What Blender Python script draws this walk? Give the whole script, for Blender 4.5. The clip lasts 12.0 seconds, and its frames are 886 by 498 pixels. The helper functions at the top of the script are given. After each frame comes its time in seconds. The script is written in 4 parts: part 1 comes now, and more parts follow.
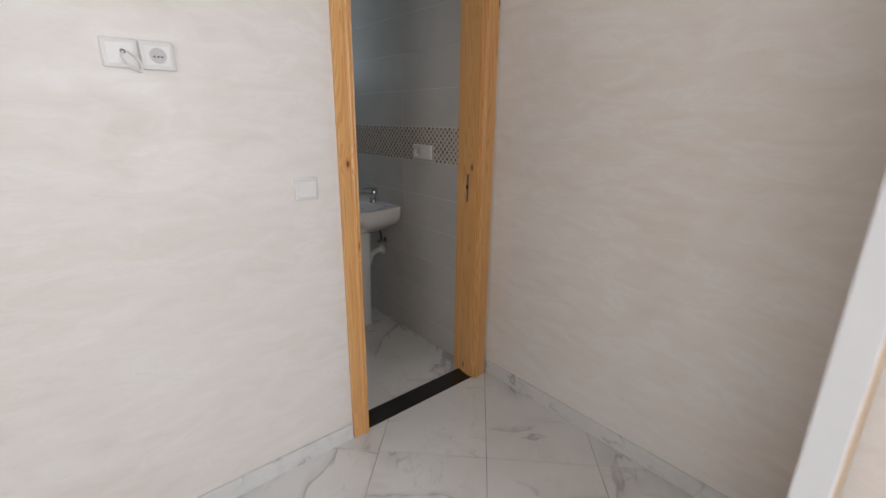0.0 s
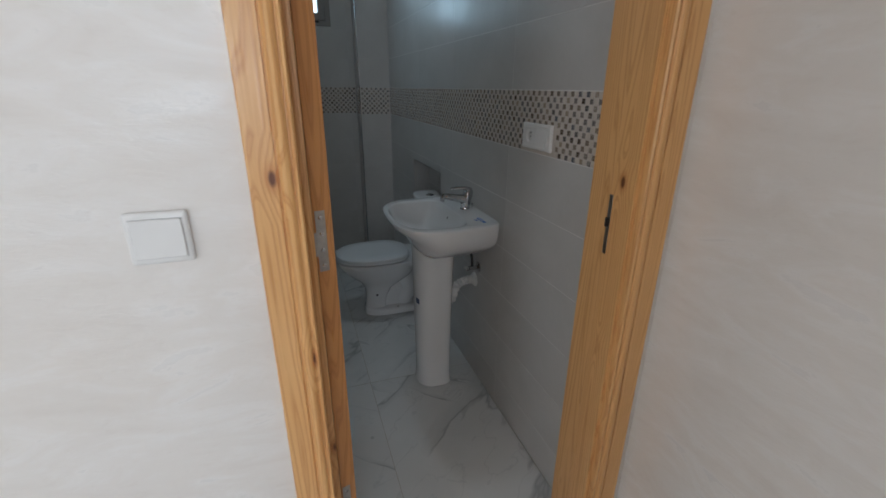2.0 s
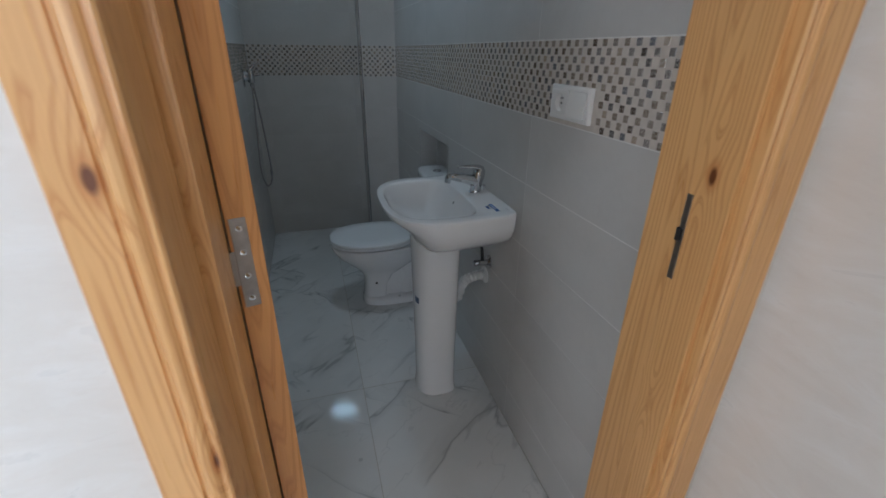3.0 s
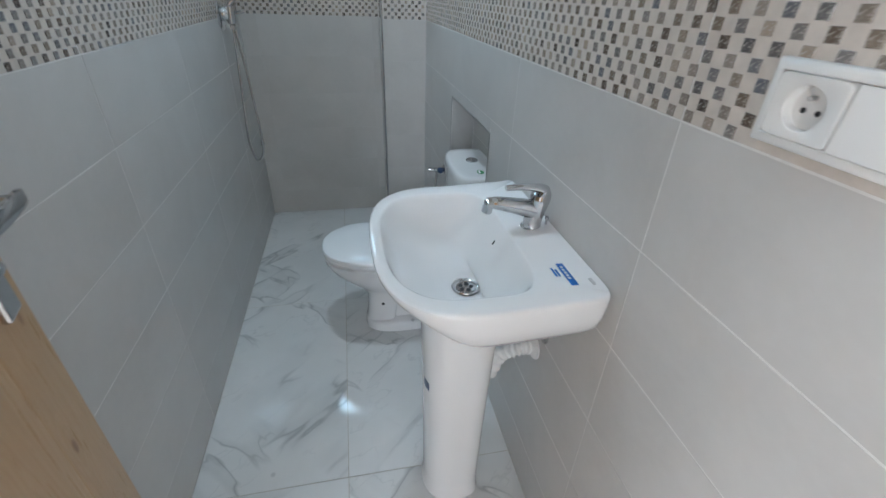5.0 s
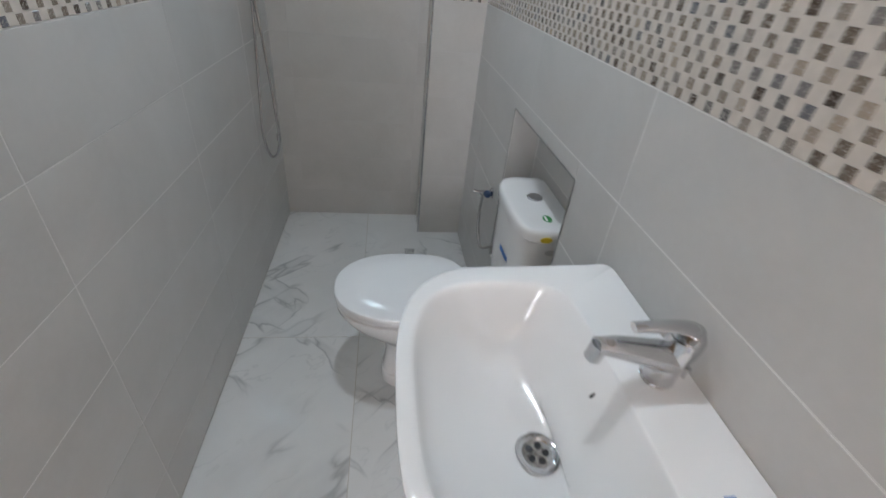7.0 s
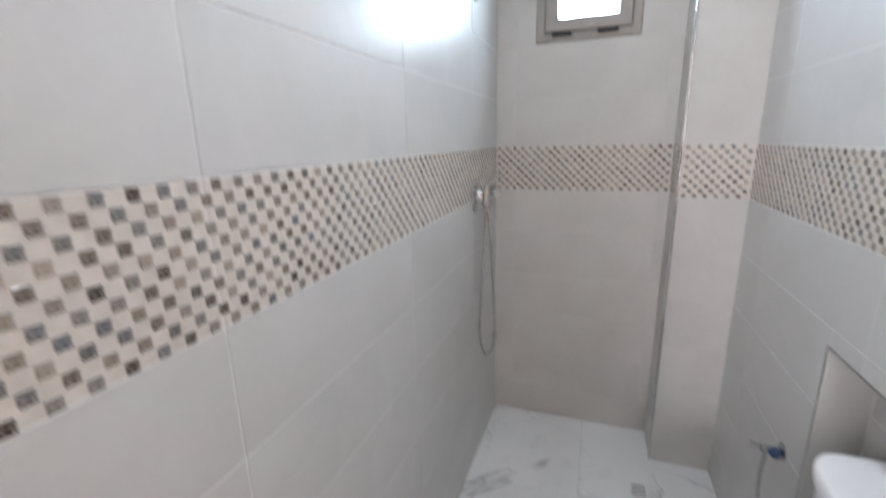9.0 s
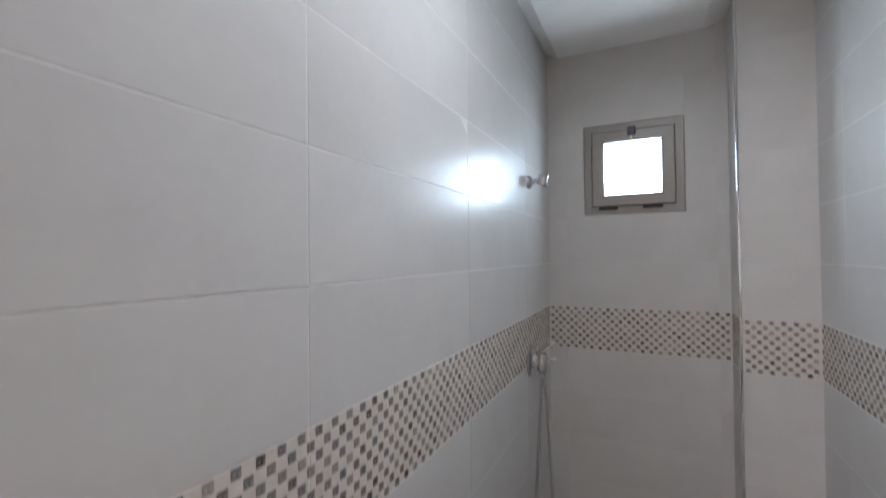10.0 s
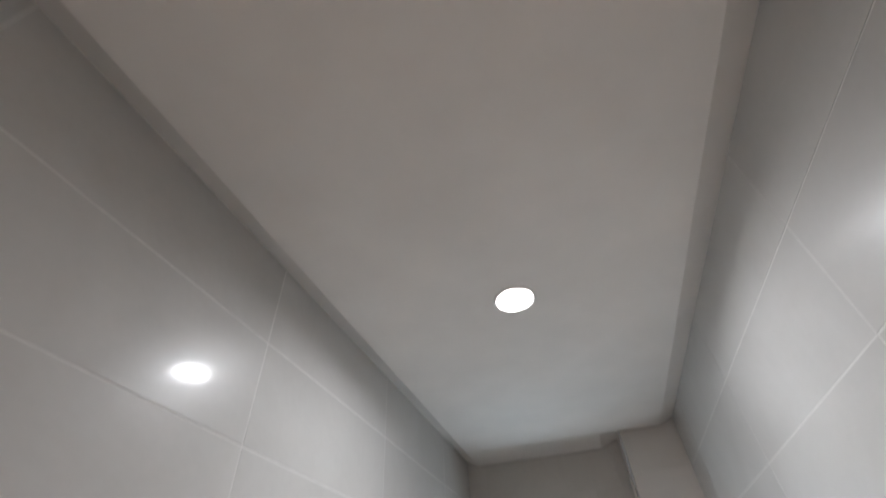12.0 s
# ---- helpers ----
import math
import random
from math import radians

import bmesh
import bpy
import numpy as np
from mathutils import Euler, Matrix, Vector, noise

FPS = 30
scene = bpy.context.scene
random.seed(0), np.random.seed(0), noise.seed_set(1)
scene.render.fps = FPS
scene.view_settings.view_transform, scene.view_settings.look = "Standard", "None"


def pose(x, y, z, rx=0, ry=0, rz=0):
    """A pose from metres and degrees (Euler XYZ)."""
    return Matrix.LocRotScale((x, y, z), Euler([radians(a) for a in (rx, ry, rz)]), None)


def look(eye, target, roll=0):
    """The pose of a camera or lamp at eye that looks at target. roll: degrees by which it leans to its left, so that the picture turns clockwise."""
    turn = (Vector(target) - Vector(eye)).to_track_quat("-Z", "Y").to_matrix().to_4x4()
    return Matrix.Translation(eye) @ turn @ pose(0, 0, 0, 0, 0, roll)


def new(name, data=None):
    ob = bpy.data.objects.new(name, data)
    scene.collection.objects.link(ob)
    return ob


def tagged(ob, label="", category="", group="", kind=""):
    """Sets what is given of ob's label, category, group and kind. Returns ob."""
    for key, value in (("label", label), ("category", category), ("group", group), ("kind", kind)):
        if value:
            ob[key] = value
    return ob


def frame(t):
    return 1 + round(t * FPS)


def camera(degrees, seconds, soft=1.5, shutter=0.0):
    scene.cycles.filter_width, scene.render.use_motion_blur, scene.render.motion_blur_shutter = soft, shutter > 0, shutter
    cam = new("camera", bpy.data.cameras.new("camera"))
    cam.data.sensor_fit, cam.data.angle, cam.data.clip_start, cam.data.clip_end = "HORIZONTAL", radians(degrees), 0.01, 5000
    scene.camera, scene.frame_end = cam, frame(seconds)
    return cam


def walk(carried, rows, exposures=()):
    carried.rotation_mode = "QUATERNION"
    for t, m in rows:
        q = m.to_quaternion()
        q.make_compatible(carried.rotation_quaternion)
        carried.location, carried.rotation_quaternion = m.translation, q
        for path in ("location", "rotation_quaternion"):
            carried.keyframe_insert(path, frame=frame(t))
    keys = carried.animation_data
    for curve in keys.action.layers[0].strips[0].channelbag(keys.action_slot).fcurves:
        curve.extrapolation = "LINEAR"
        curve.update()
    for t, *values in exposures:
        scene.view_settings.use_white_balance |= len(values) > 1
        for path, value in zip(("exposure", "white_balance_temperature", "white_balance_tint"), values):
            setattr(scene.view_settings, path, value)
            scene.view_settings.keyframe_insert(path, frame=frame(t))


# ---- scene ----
cam = camera(91.6, 12.0, 1.5, 0.4)
EXPOSE = [(0, -2.18, 6130, 10), (1.0, -2.25, 6030, 10), (2.0, -2.18, 5750, 6), (2.5, -2.13, 5600, 6), (3.6, -1.0, 5360, 6), (4.5, -0.27, 5330, 4), (5.5, -0.22, 5890, 8), (6.5, -0.2, 6090, 11), (8.5, 0.36, 6380, 17), (9.0, 0.44, 6330, 18), (9.5, -0.09, 6330, 19), (10.0, -0.36, 6330, 19), (10.5, -0.65, 6480, 19), (11.0, -1.04, 6980, 21), (11.5, -1.1, 7130, 21), (12.0, -0.8, 6830, 19)]
WINDOW_W, LAMP_W, ROOM_W, SIDE_FILL_W = 5.8, 9.0, 155.0, 95.0
LX, LY = 0.488, 1.61
WD_TURN, WD_LEN = 179.5, 0.797
FDX, FDY = 0.675, 2.545
PATH = [
    (0, (-0.615, -1.497, 1.378), (0.631, -0.041, 0.807), 0.7),
    (0.5, (-0.354, -1.299, 1.36), (0.798, 0.225, 0.768), 0.8),
    (1, (-0.081, -1.111, 1.367), (0.81, 0.564, 0.733), -0.7),
    (1.5, (0.119, -0.911, 1.369), (0.778, 0.858, 0.709), -0.7),
    (2, (0.213, -0.709, 1.349), (0.821, 1.062, 0.645), 0.4),
    (2.5, (0.293, -0.56, 1.329), (0.851, 1.201, 0.562), 0.3),
    (4.5, (0.476, 0.072, 1.288), (0.928, 1.751, 0.3), 2.7),
    (5, (0.537, 0.237, 1.286), (0.909, 1.911, 0.257), 2.1),
    (5.5, (0.558, 0.359, 1.254), (0.895, 1.96, 0.103), 2.0),
    (6, (0.538, 0.427, 1.26), (0.982, 1.979, 0.079), 4.3),
    (6.5, (0.539, 0.53, 1.291), (0.907, 2.131, 0.15), 4.8),
    (8.5, (0.495, 1.011, 1.264), (0.231, 2.748, 0.309), 2.7),
    (9, (0.445, 0.942, 1.38), (-0.211, 2.766, 0.889), -1.4),
    (9.5, (0.449, 0.897, 1.503), (-0.366, 2.71, 1.287), -1.0),
    (10, (0.441, 0.865, 1.586), (-0.43, 2.666, 1.616), -0.6),
    (10.5, (0.431, 0.838, 1.691), (-0.365, 2.634, 2.067), -2.3),
    (11, (0.48, 0.821, 1.773), (-0.072, 2.595, 2.514), -1.9),
    (11.5, (0.511, 0.782, 1.837), (0.077, 2.435, 2.876), -2.4),
    (12, (0.557, 0.693, 1.881), (0.171, 2.118, 3.231), -3.8),
]
walk(cam, [(t, look(eye, target, roll)) for t, eye, target, roll in PATH], EXPOSE)

# ---- world and light ----
H = 2.518           # bathroom ceiling
W, D = 0.96, 2.945  # bathroom width and the window wall
world = bpy.data.worlds.new("sky")
scene.world = world
world.use_nodes = True
wn = world.node_tree
sky = wn.nodes.new("ShaderNodeTexSky")
sky.sky_type, sky.sun_disc = "NISHITA", False
sky.sun_elevation, sky.sun_rotation = radians(50), radians(200)
wn.links.new(sky.outputs[0], wn.nodes["Background"].inputs[0])
wn.nodes["Background"].inputs[1].default_value = 0.1


def area_lamp(name, m, sx, sy, power, colour, shape="RECTANGLE"):
    data = bpy.data.lights.new(name, "AREA")
    data.shape, data.size, data.size_y, data.energy, data.color = shape, sx, sy, power, colour
    ob = new(name, data)
    ob.matrix_world = m
    return ob


sun_data = bpy.data.lights.new("sun", "SUN")
sun_data.energy, sun_data.angle, sun_data.color = 3.0, radians(0.5), (1, 0.95, 0.88)
sun = new("sun", sun_data)
sun.matrix_world = look((0, 4, 12), (0, 12, 0))

area_lamp("window_daylight", pose(0.363, 3.03, 1.968, -90), 0.24, 0.245, WINDOW_W, (0.66, 0.88, 1.0))
downlight_lamp = area_lamp("ceiling_downlight_lamp", pose(LX, LY, H - 0.007), 0.09, 0.09, LAMP_W, (0.85, 0.95, 1.0), "DISK")
downlight_lamp.data.spread = radians(168)
area_lamp("bedroom_daylight", pose(-0.15, -3.66, 1.5, 90), 1.2, 1.3, ROOM_W, (0.95, 0.965, 0.995))
# added fill that brightens the bedroom's right wall; its side window is unseen
area_lamp("bedroom_side_daylight", pose(-2.56, -2.2, 1.5, 90, 0, -90), 1.1, 1.3, SIDE_FILL_W, (1.0, 0.945, 0.90))

# ---- materials ----


def material(name):
    m = bpy.data.materials.new(name)
    m.use_nodes = True
    return m, m.node_tree, m.node_tree.nodes["Principled BSDF"]


class Nodes:
    """Short hand for building node trees."""

    def __init__(self, tree):
        self.t = tree

    def add(self, kind, ins=None, **props):
        n = self.t.nodes.new("ShaderNode" + kind)
        for k, v in props.items():
            if k == "operation":
                n.operation = v
            elif k == "wave_type":
                n.wave_type = v
            elif k == "bands_direction":
                n.bands_direction = v
            elif k == "feature":
                n.feature = v
            elif k == "blend_type":
                n.data_type, n.blend_type = "RGBA", v
        for k, v in (ins or {}).items():
            if hasattr(v, "is_linked"):
                self.t.links.new(v, n.inputs[k])
            else:
                n.inputs[k].default_value = v
        return n

    def coords(self, scale=(1, 1, 1), rot=(0, 0, 0), spread=0.0):
        c = self.add("TexCoord").outputs["Object"]
        if spread:
            r = self.add("ObjectInfo").outputs["Random"]
            o = self.add("Math", {0: r, 1: spread}, operation="MULTIPLY").outputs[0]
            c = self.add("VectorMath", {0: c, 1: o}, operation="ADD").outputs[0]
        return self.add("Mapping", {"Vector": c, "Rotation": rot, "Scale": scale}).outputs[0]

    def noise(self, v, scale, detail=4.0, rough=0.55, dist=0.0):
        return self.add("TexNoise", {"Vector": v, "Scale": scale, "Detail": detail, "Roughness": rough, "Distortion": dist}).outputs[0]

    def ramp(self, f, *stops):
        n = self.add("ValToRGB", {0: f})
        e = n.color_ramp.elements
        while len(e) < len(stops):
            e.new(0.5)
        for el, (p, c) in zip(e, stops):
            el.position = p
            el.color = (c, c, c, 1) if isinstance(c, float) else (*c, 1)
        return n.outputs[0]

    def mix(self, f, a, b, how="MIX"):
        n = self.add("Mix", blend_type=how)
        for i, v in ((0, f), (6, a), (7, b)):
            if hasattr(v, "is_linked"):
                self.t.links.new(v, n.inputs[i])
            else:
                n.inputs[i].default_value = (*v, 1) if isinstance(v, tuple) else v
        return n.outputs[2]

    def bump(self, h, strength, dist=0.002):
        return self.add("Bump", {"Height": h, "Strength": strength, "Distance": dist}).outputs[0]

    def link(self, a, b):
        self.t.links.new(a, b)


def plain(name, colour, rough, metal=0.0, coat=0.0, vary=0.06, scale=30):
    m, t, p = material(name)
    n = Nodes(t)
    f = n.noise(n.coords(), scale)
    dark = tuple(c * (1 - vary) for c in colour)
    lite = tuple(min(1, c * (1 + vary)) for c in colour)
    n.link(n.ramp(f, (0.3, dark), (0.7, lite)), p.inputs["Base Color"])
    n.link(n.ramp(n.noise(n.coords(), scale * 0.3), (0.3, rough * 0.85), (0.7, min(1.0, rough * 1.2))), p.inputs["Roughness"])
    p.inputs["Metallic"].default_value = metal
    p.inputs["Coat Weight"].default_value = coat
    return m


def make_plaster():
    m, t, p = material("pearl_stucco")
    n = Nodes(t)
    sweep = n.noise(n.coords((1.3, 1.3, 2.6)), 1.1, 3, 0.5, 0.6)
    lean = n.coords((3.2, 3.2, 9.5), (0.16, 0.16, 0))
    stroke = n.noise(lean, 1.7, 6, 0.62, 0.7)
    fine = n.noise(n.coords((9, 9, 26), (0.1, 0.2, 0)), 2.2, 5, 0.62, 1.4)
    c = n.ramp(sweep, (0.3, (0.785, 0.735, 0.68)), (0.7, (0.81, 0.775, 0.735)))
    c = n.mix(n.ramp(stroke, (0.49, 0.0), (0.68, 0.5)), c, (0.885, 0.87, 0.855))
    c = n.mix(n.ramp(stroke, (0.28, 0.29), (0.46, 0.0)), c, (0.67, 0.605, 0.54))
    c = n.mix(n.ramp(fine, (0.6, 0.0), (0.78, 0.24)), c, (0.64, 0.57, 0.50))
    n.link(c, p.inputs["Base Color"])
    n.link(n.ramp(stroke, (0.36, 0.5), (0.64, 0.27)), p.inputs["Roughness"])
    n.link(n.bump(n.mix(0.35, stroke, fine), 0.55, 0.0035), p.inputs["Normal"])
    p.inputs["IOR"].default_value = 1.5
    return m


def make_tile(name, lo, hi, r0, r1, coat):
    m, t, p = material(name)
    n = Nodes(t)
    v = n.coords((1, 1, 1), spread=7.0)
    a = n.noise(v, 3.0, 5, 0.6, 0.5)
    b = n.noise(v, 60.0, 3)
    c = n.ramp(a, (0.3, lo), (0.7, hi))
    c = n.mix(n.ramp(b, (0.4, 0.0), (0.8, 0.15)), c, tuple(x * 1.12 for x in hi))
    n.link(c, p.inputs["Base Color"])
    n.link(n.ramp(b, (0.3, r0), (0.7, r1)), p.inputs["Roughness"])
    n.link(n.bump(n.noise(v, 5.0, 2), 0.03, 0.002), p.inputs["Normal"])
    p.inputs["IOR"].default_value = 1.38
    p.inputs["Coat Weight"].default_value = coat
    p.inputs["Coat Roughness"].default_value = 0.11
    p.inputs["Coat IOR"].default_value = 1.4
    return m


def make_marble():
    m, t, p = material("veined_marble_tile")
    n = Nodes(t)
    v = n.coords((1, 1, 1), spread=11.0)
    warp = n.noise(v, 1.6, 2, 0.5)
    w = n.add("Mix", {0: 0.12, 6: v, 7: warp}, blend_type="ADD").outputs[2]

    def veins(turn, scale, stretch, level, width, soft):
        """Thin branching lines that run mostly along one diagonal; the halo fades to one side."""
        c = n.add("Mapping", {"Vector": w, "Rotation": (0, 0, turn)}).outputs[0]
        c = n.add("Mapping", {"Vector": c, "Scale": (1.0, stretch, 1.0)}).outputs[0]
        f = n.noise(c, scale, 4.5, 0.52, 0.0)
        d = n.add("Math", {0: f, 1: level}, operation="SUBTRACT").outputs[0]
        line = n.ramp(n.add("Math", {0: d}, operation="ABSOLUTE").outputs[0], (0.0, 1.0), (width * 0.35, 0.55), (width, 0.0))
        halo = n.ramp(d, (0.0, 0.0), (0.001, 0.35), (soft, 0.0))
        return line, halo

    gate = n.ramp(n.noise(v, 2.1, 2), (0.44, 0.0), (0.56, 1.0))
    gate2 = n.ramp(n.noise(n.add("VectorMath", {0: v, 1: (3.7, 1.9, 0.0)}, operation="ADD").outputs[0], 2.4, 2), (0.46, 0.0), (0.57, 1.0))
    l1, h1 = veins(0.8, 2.8, 0.27, 0.5, 0.016, 0.075)
    l2, h2 = veins(-0.75, 3.3, 0.28, 0.51, 0.012, 0.05)
    l3, h3 = veins(0.9, 6.5, 0.4, 0.5, 0.010, 0.03)
    one = n.mix(1.0, n.mix(1.0, l1, h1, "LIGHTEN"), gate, "MULTIPLY")
    two = n.mix(1.0, n.mix(1.0, l2, h2, "LIGHTEN"), gate2, "MULTIPLY")
    both = n.mix(1.0, one, two, "LIGHTEN")
    wisps = n.mix(1.0, n.mix(1.0, l3, n.mix(1.0, gate, gate2, "LIGHTEN"), "MULTIPLY"), (0.3, 0.3, 0.3), "MULTIPLY")
    amount = n.mix(1.0, n.mix(1.0, both, wisps, "LIGHTEN"), (0.56, 0.56, 0.56), "MULTIPLY")
    specks = n.add("TexVoronoi", {"Vector": v, "Scale": 5.0}, feature="F1").outputs[0]
    amount = n.mix(1.0, amount, n.ramp(specks, (0.025, 0.32), (0.05, 0.0)), "LIGHTEN")
    base = n.ramp(n.noise(v, 3.0, 4), (0.3, (0.70, 0.695, 0.675)), (0.7, (0.775, 0.77, 0.755)))
    n.link(n.mix(amount, base, (0.20, 0.21, 0.215)), p.inputs["Base Color"])
    n.link(n.ramp(n.noise(v, 14.0, 3), (0.3, 0.045), (0.7, 0.085)), p.inputs["Roughness"])
    return m


def make_pine(name, pale, dark, knot=1.0, grain=1.0):
    m, t, p = material(name)
    n = Nodes(t)
    v = n.coords((1, 1, 0.05), spread=3.0)
    k = n.add("TexVoronoi", {"Vector": n.coords((1, 1, 0.45), spread=5.0), "Scale": 9.0}, feature="F1").outputs[0]
    field = n.noise(v, 11.0, 1.5, 0.4, 0.15)
    bend = n.ramp(k, (0.0, 0.07), (0.3, 0.0))     # the rings run round the knots
    height = n.add("Math", {0: field, 1: bend}, operation="ADD").outputs[0]
    ring = n.add("Math", {0: n.add("Math", {0: height, 1: 210.0}, operation="MULTIPLY").outputs[0]}, operation="SINE").outputs[0]
    tone = n.noise(n.coords((1, 1, 0.12), spread=4.0), 16.0, 3)
    fine = n.noise(n.coords((1, 1, 0.02), spread=3.0), 320.0, 3)
    c = n.mix(n.ramp(tone, (0.35, 0.0), (0.7, 0.45)), pale, tuple(a * 0.7 + b * 0.3 for a, b in zip(pale, dark)))
    c = n.mix(n.ramp(ring, (0.1, 0.0), (0.85, 0.46 * grain), (0.98, 0.25 * grain)), c, dark)
    c = n.mix(n.ramp(fine, (0.45, 0.0), (0.8, 0.22)), c, dark)
    c = n.mix(n.ramp(k, (0.05, 0.6 * knot), (0.13, 0.0)), c, dark)
    c = n.mix(n.ramp(k, (0.035, 0.95 * knot), (0.065, 0.0)), c, (0.12, 0.035, 0.012))
    n.link(c, p.inputs["Base Color"])
    n.link(n.ramp(fine, (0.3, 0.26), (0.7, 0.4)), p.inputs["Roughness"])
    n.link(n.bump(ring, 0.1, 0.0006), p.inputs["Normal"])
    return m


def make_chip():
    m, t, p = material("mosaic_chip")
    n = Nodes(t)
    geo = n.add("NewGeometry").outputs["Random Per Island"]
    r = n.add("Math", {0: n.add("Math", {0: geo, 1: n.add("ObjectInfo").outputs["Random"]}, operation="ADD").outputs[0], 1: 1.0}, operation="MODULO").outputs[0]
    c = n.ramp(r, (0.0, (0.06, 0.042, 0.032)), (0.2, (0.15, 0.115, 0.085)), (0.4, (0.27, 0.22, 0.17)), (0.58, (0.13, 0.135, 0.155)), (0.75, (0.40, 0.32, 0.24)), (0.88, (0.22, 0.20, 0.185)), (1.0, (0.085, 0.08, 0.08)))
    fig = n.noise(n.coords(), 170.0, 2, 0.6, 2.5)
    n.link(n.mix(n.ramp(fig, (0.52, 0.0), (0.6, 0.75)), c, (0.58, 0.54, 0.49)), p.inputs["Base Color"])
    p.inputs["Roughness"].default_value = 0.18
    return m


def make_glow(name, colour, strength):
    m, t, p = material(name)
    p.inputs["Base Color"].default_value = (0.9, 0.9, 0.9, 1)
    p.inputs["Emission Color"].default_value = (*colour, 1)
    p.inputs["Emission Strength"].default_value = strength
    return m


PLASTER = make_plaster()
TILE = make_tile("grey_glazed_tile", (0.53, 0.515, 0.495), (0.60, 0.585, 0.565), 0.3, 0.36, 0.34)
TILE_MATT = make_tile("warm_grey_satin_tile", (0.55, 0.52, 0.485), (0.62, 0.59, 0.555), 0.42, 0.5, 0.0)
MARBLE = make_marble()
CHIP = make_chip()
PINE = make_pine("clear_pine", (0.79, 0.465, 0.185), (0.48, 0.165, 0.035))
EDGE = make_pine("dark_pine_edge", (0.60, 0.29, 0.095), (0.34, 0.12, 0.03))
LEAF = make_pine("varnished_door_wood", (0.48, 0.32, 0.17), (0.36, 0.215, 0.10), 0.6, 0.5)
GROUT = plain("grout", (0.73, 0.715, 0.69), 0.85, scale=60)
GROUT_SOFT = plain("tile_coloured_grout", (0.60, 0.575, 0.545), 0.85, scale=60)
GROUT_DARK = plain("grey_floor_grout", (0.15, 0.145, 0.14), 0.9, scale=60, vary=0.2)
GROUT_TAN = plain("tan_floor_grout", (0.50, 0.46, 0.40), 0.9, scale=60, vary=0.15)
LISTEL = plain("mosaic_light_body", (0.645, 0.585, 0.525), 0.2, scale=45, vary=0.08)
CEIL = plain("ceiling_paint", (0.86, 0.825, 0.79), 0.75, scale=6, vary=0.03)
PORCELAIN = plain("white_porcelain", (0.84, 0.83, 0.82), 0.045, coat=0.3, vary=0.015, scale=4)
SEATWHITE = plain("white_seat_plastic", (0.83, 0.83, 0.83), 0.14, vary=0.015, scale=4)
CHROME = plain("chrome", (0.60, 0.60, 0.61), 0.06, 1.0, vary=0.03)
STEEL = plain("brushed_steel", (0.42, 0.41, 0.40), 0.32, 1.0, vary=0.1, scale=80)
DARK = plain("dark_metal", (0.05, 0.048, 0.05), 0.35, 0.6)
BLACKSTONE = plain("black_granite", (0.018, 0.016, 0.016), 0.22, vary=0.5, scale=180)
WHITEP = plain("white_plastic", (0.80, 0.79, 0.77), 0.3, vary=0.02, scale=10)
WELL = plain("socket_well_plastic", (0.68, 0.67, 0.65), 0.45, vary=0.03)
DARKBLUE = plain("dark_blue_knob", (0.03, 0.06, 0.13), 0.35)
GREYP = plain("grey_plastic", (0.55, 0.54, 0.53), 0.4, vary=0.03)
PAINT = plain("white_door_paint", (0.76, 0.76, 0.77), 0.4, vary=0.02, scale=9)
ALU = plain("taupe_aluminium", (0.31, 0.28, 0.25), 0.42, 0.25, vary=0.05)
BLUE = plain("blue_sticker", (0.03, 0.16, 0.50), 0.4)
GREEN = plain("green_sticker", (0.02, 0.24, 0.05), 0.4)
YELLOW = plain("yellow_sticker", (0.78, 0.58, 0.04), 0.4)
LABELW = plain("white_sticker", (0.80, 0.80, 0.80), 0.45)
BRUSH = plain("raw_plaster_wall", (0.6, 0.57, 0.53), 0.9)
EARTH = plain("bare_ground", (0.24, 0.2, 0.16), 0.95, scale=0.6, vary=0.2)
LENS = make_glow("lamp_diffuser", (0.95, 0.98, 1.0), 12.0)
HAZE = make_glow("bright_overcast_distance", (0.9, 0.95, 1.0), 6.0)


def make_glass():
    m, t, p = material("window_glass")
    p.inputs["Base Color"].default_value = (0.95, 0.97, 0.97, 1)
    p.inputs["Roughness"].default_value = 0.05
    p.inputs["Transmission Weight"].default_value = 1.0
    p.inputs["IOR"].default_value = 1.1
    return m


GLASS = make_glass()

# ---- mesh helpers ----


def part(name, bm, mat, parent=None, label="", smooth=False):
    """Link a bmesh as one mesh object, under a thing where one is given."""
    bmesh.ops.recalc_face_normals(bm, faces=bm.faces)
    me = bpy.data.meshes.new(name)
    bm.to_mesh(me)
    bm.free()
    me.materials.append(mat)
    if smooth:
        for poly in me.polygons:
            poly.use_smooth = True
        me.set_sharp_from_angle(angle=radians(38))
    ob = new(name, me)
    if parent is not None:
        ob.parent = parent
    if label:
        ob["label"] = label
    return ob


def empty(name, at, label, category, group="", kind="", turn=0.0):
    ob = new(name)
    ob.empty_display_size = 0.05
    ob.matrix_world = pose(*at, 0, 0, turn)
    return tagged(ob, label, category, group, kind)


def add_box(bm, x0, x1, y0, y1, z0, z1, bevel=0.0, seg=2):
    r = bmesh.ops.create_cube(bm, size=1.0)
    for v in r["verts"]:
        v.co = Vector((x0 + (v.co.x + 0.5) * (x1 - x0), y0 + (v.co.y + 0.5) * (y1 - y0), z0 + (v.co.z + 0.5) * (z1 - z0)))
    if bevel:
        edges = list({e for v in r["verts"] for e in v.link_edges})
        bmesh.ops.bevel(bm, geom=edges, offset=bevel, segments=seg, affect="EDGES", profile=0.5)
    return bm


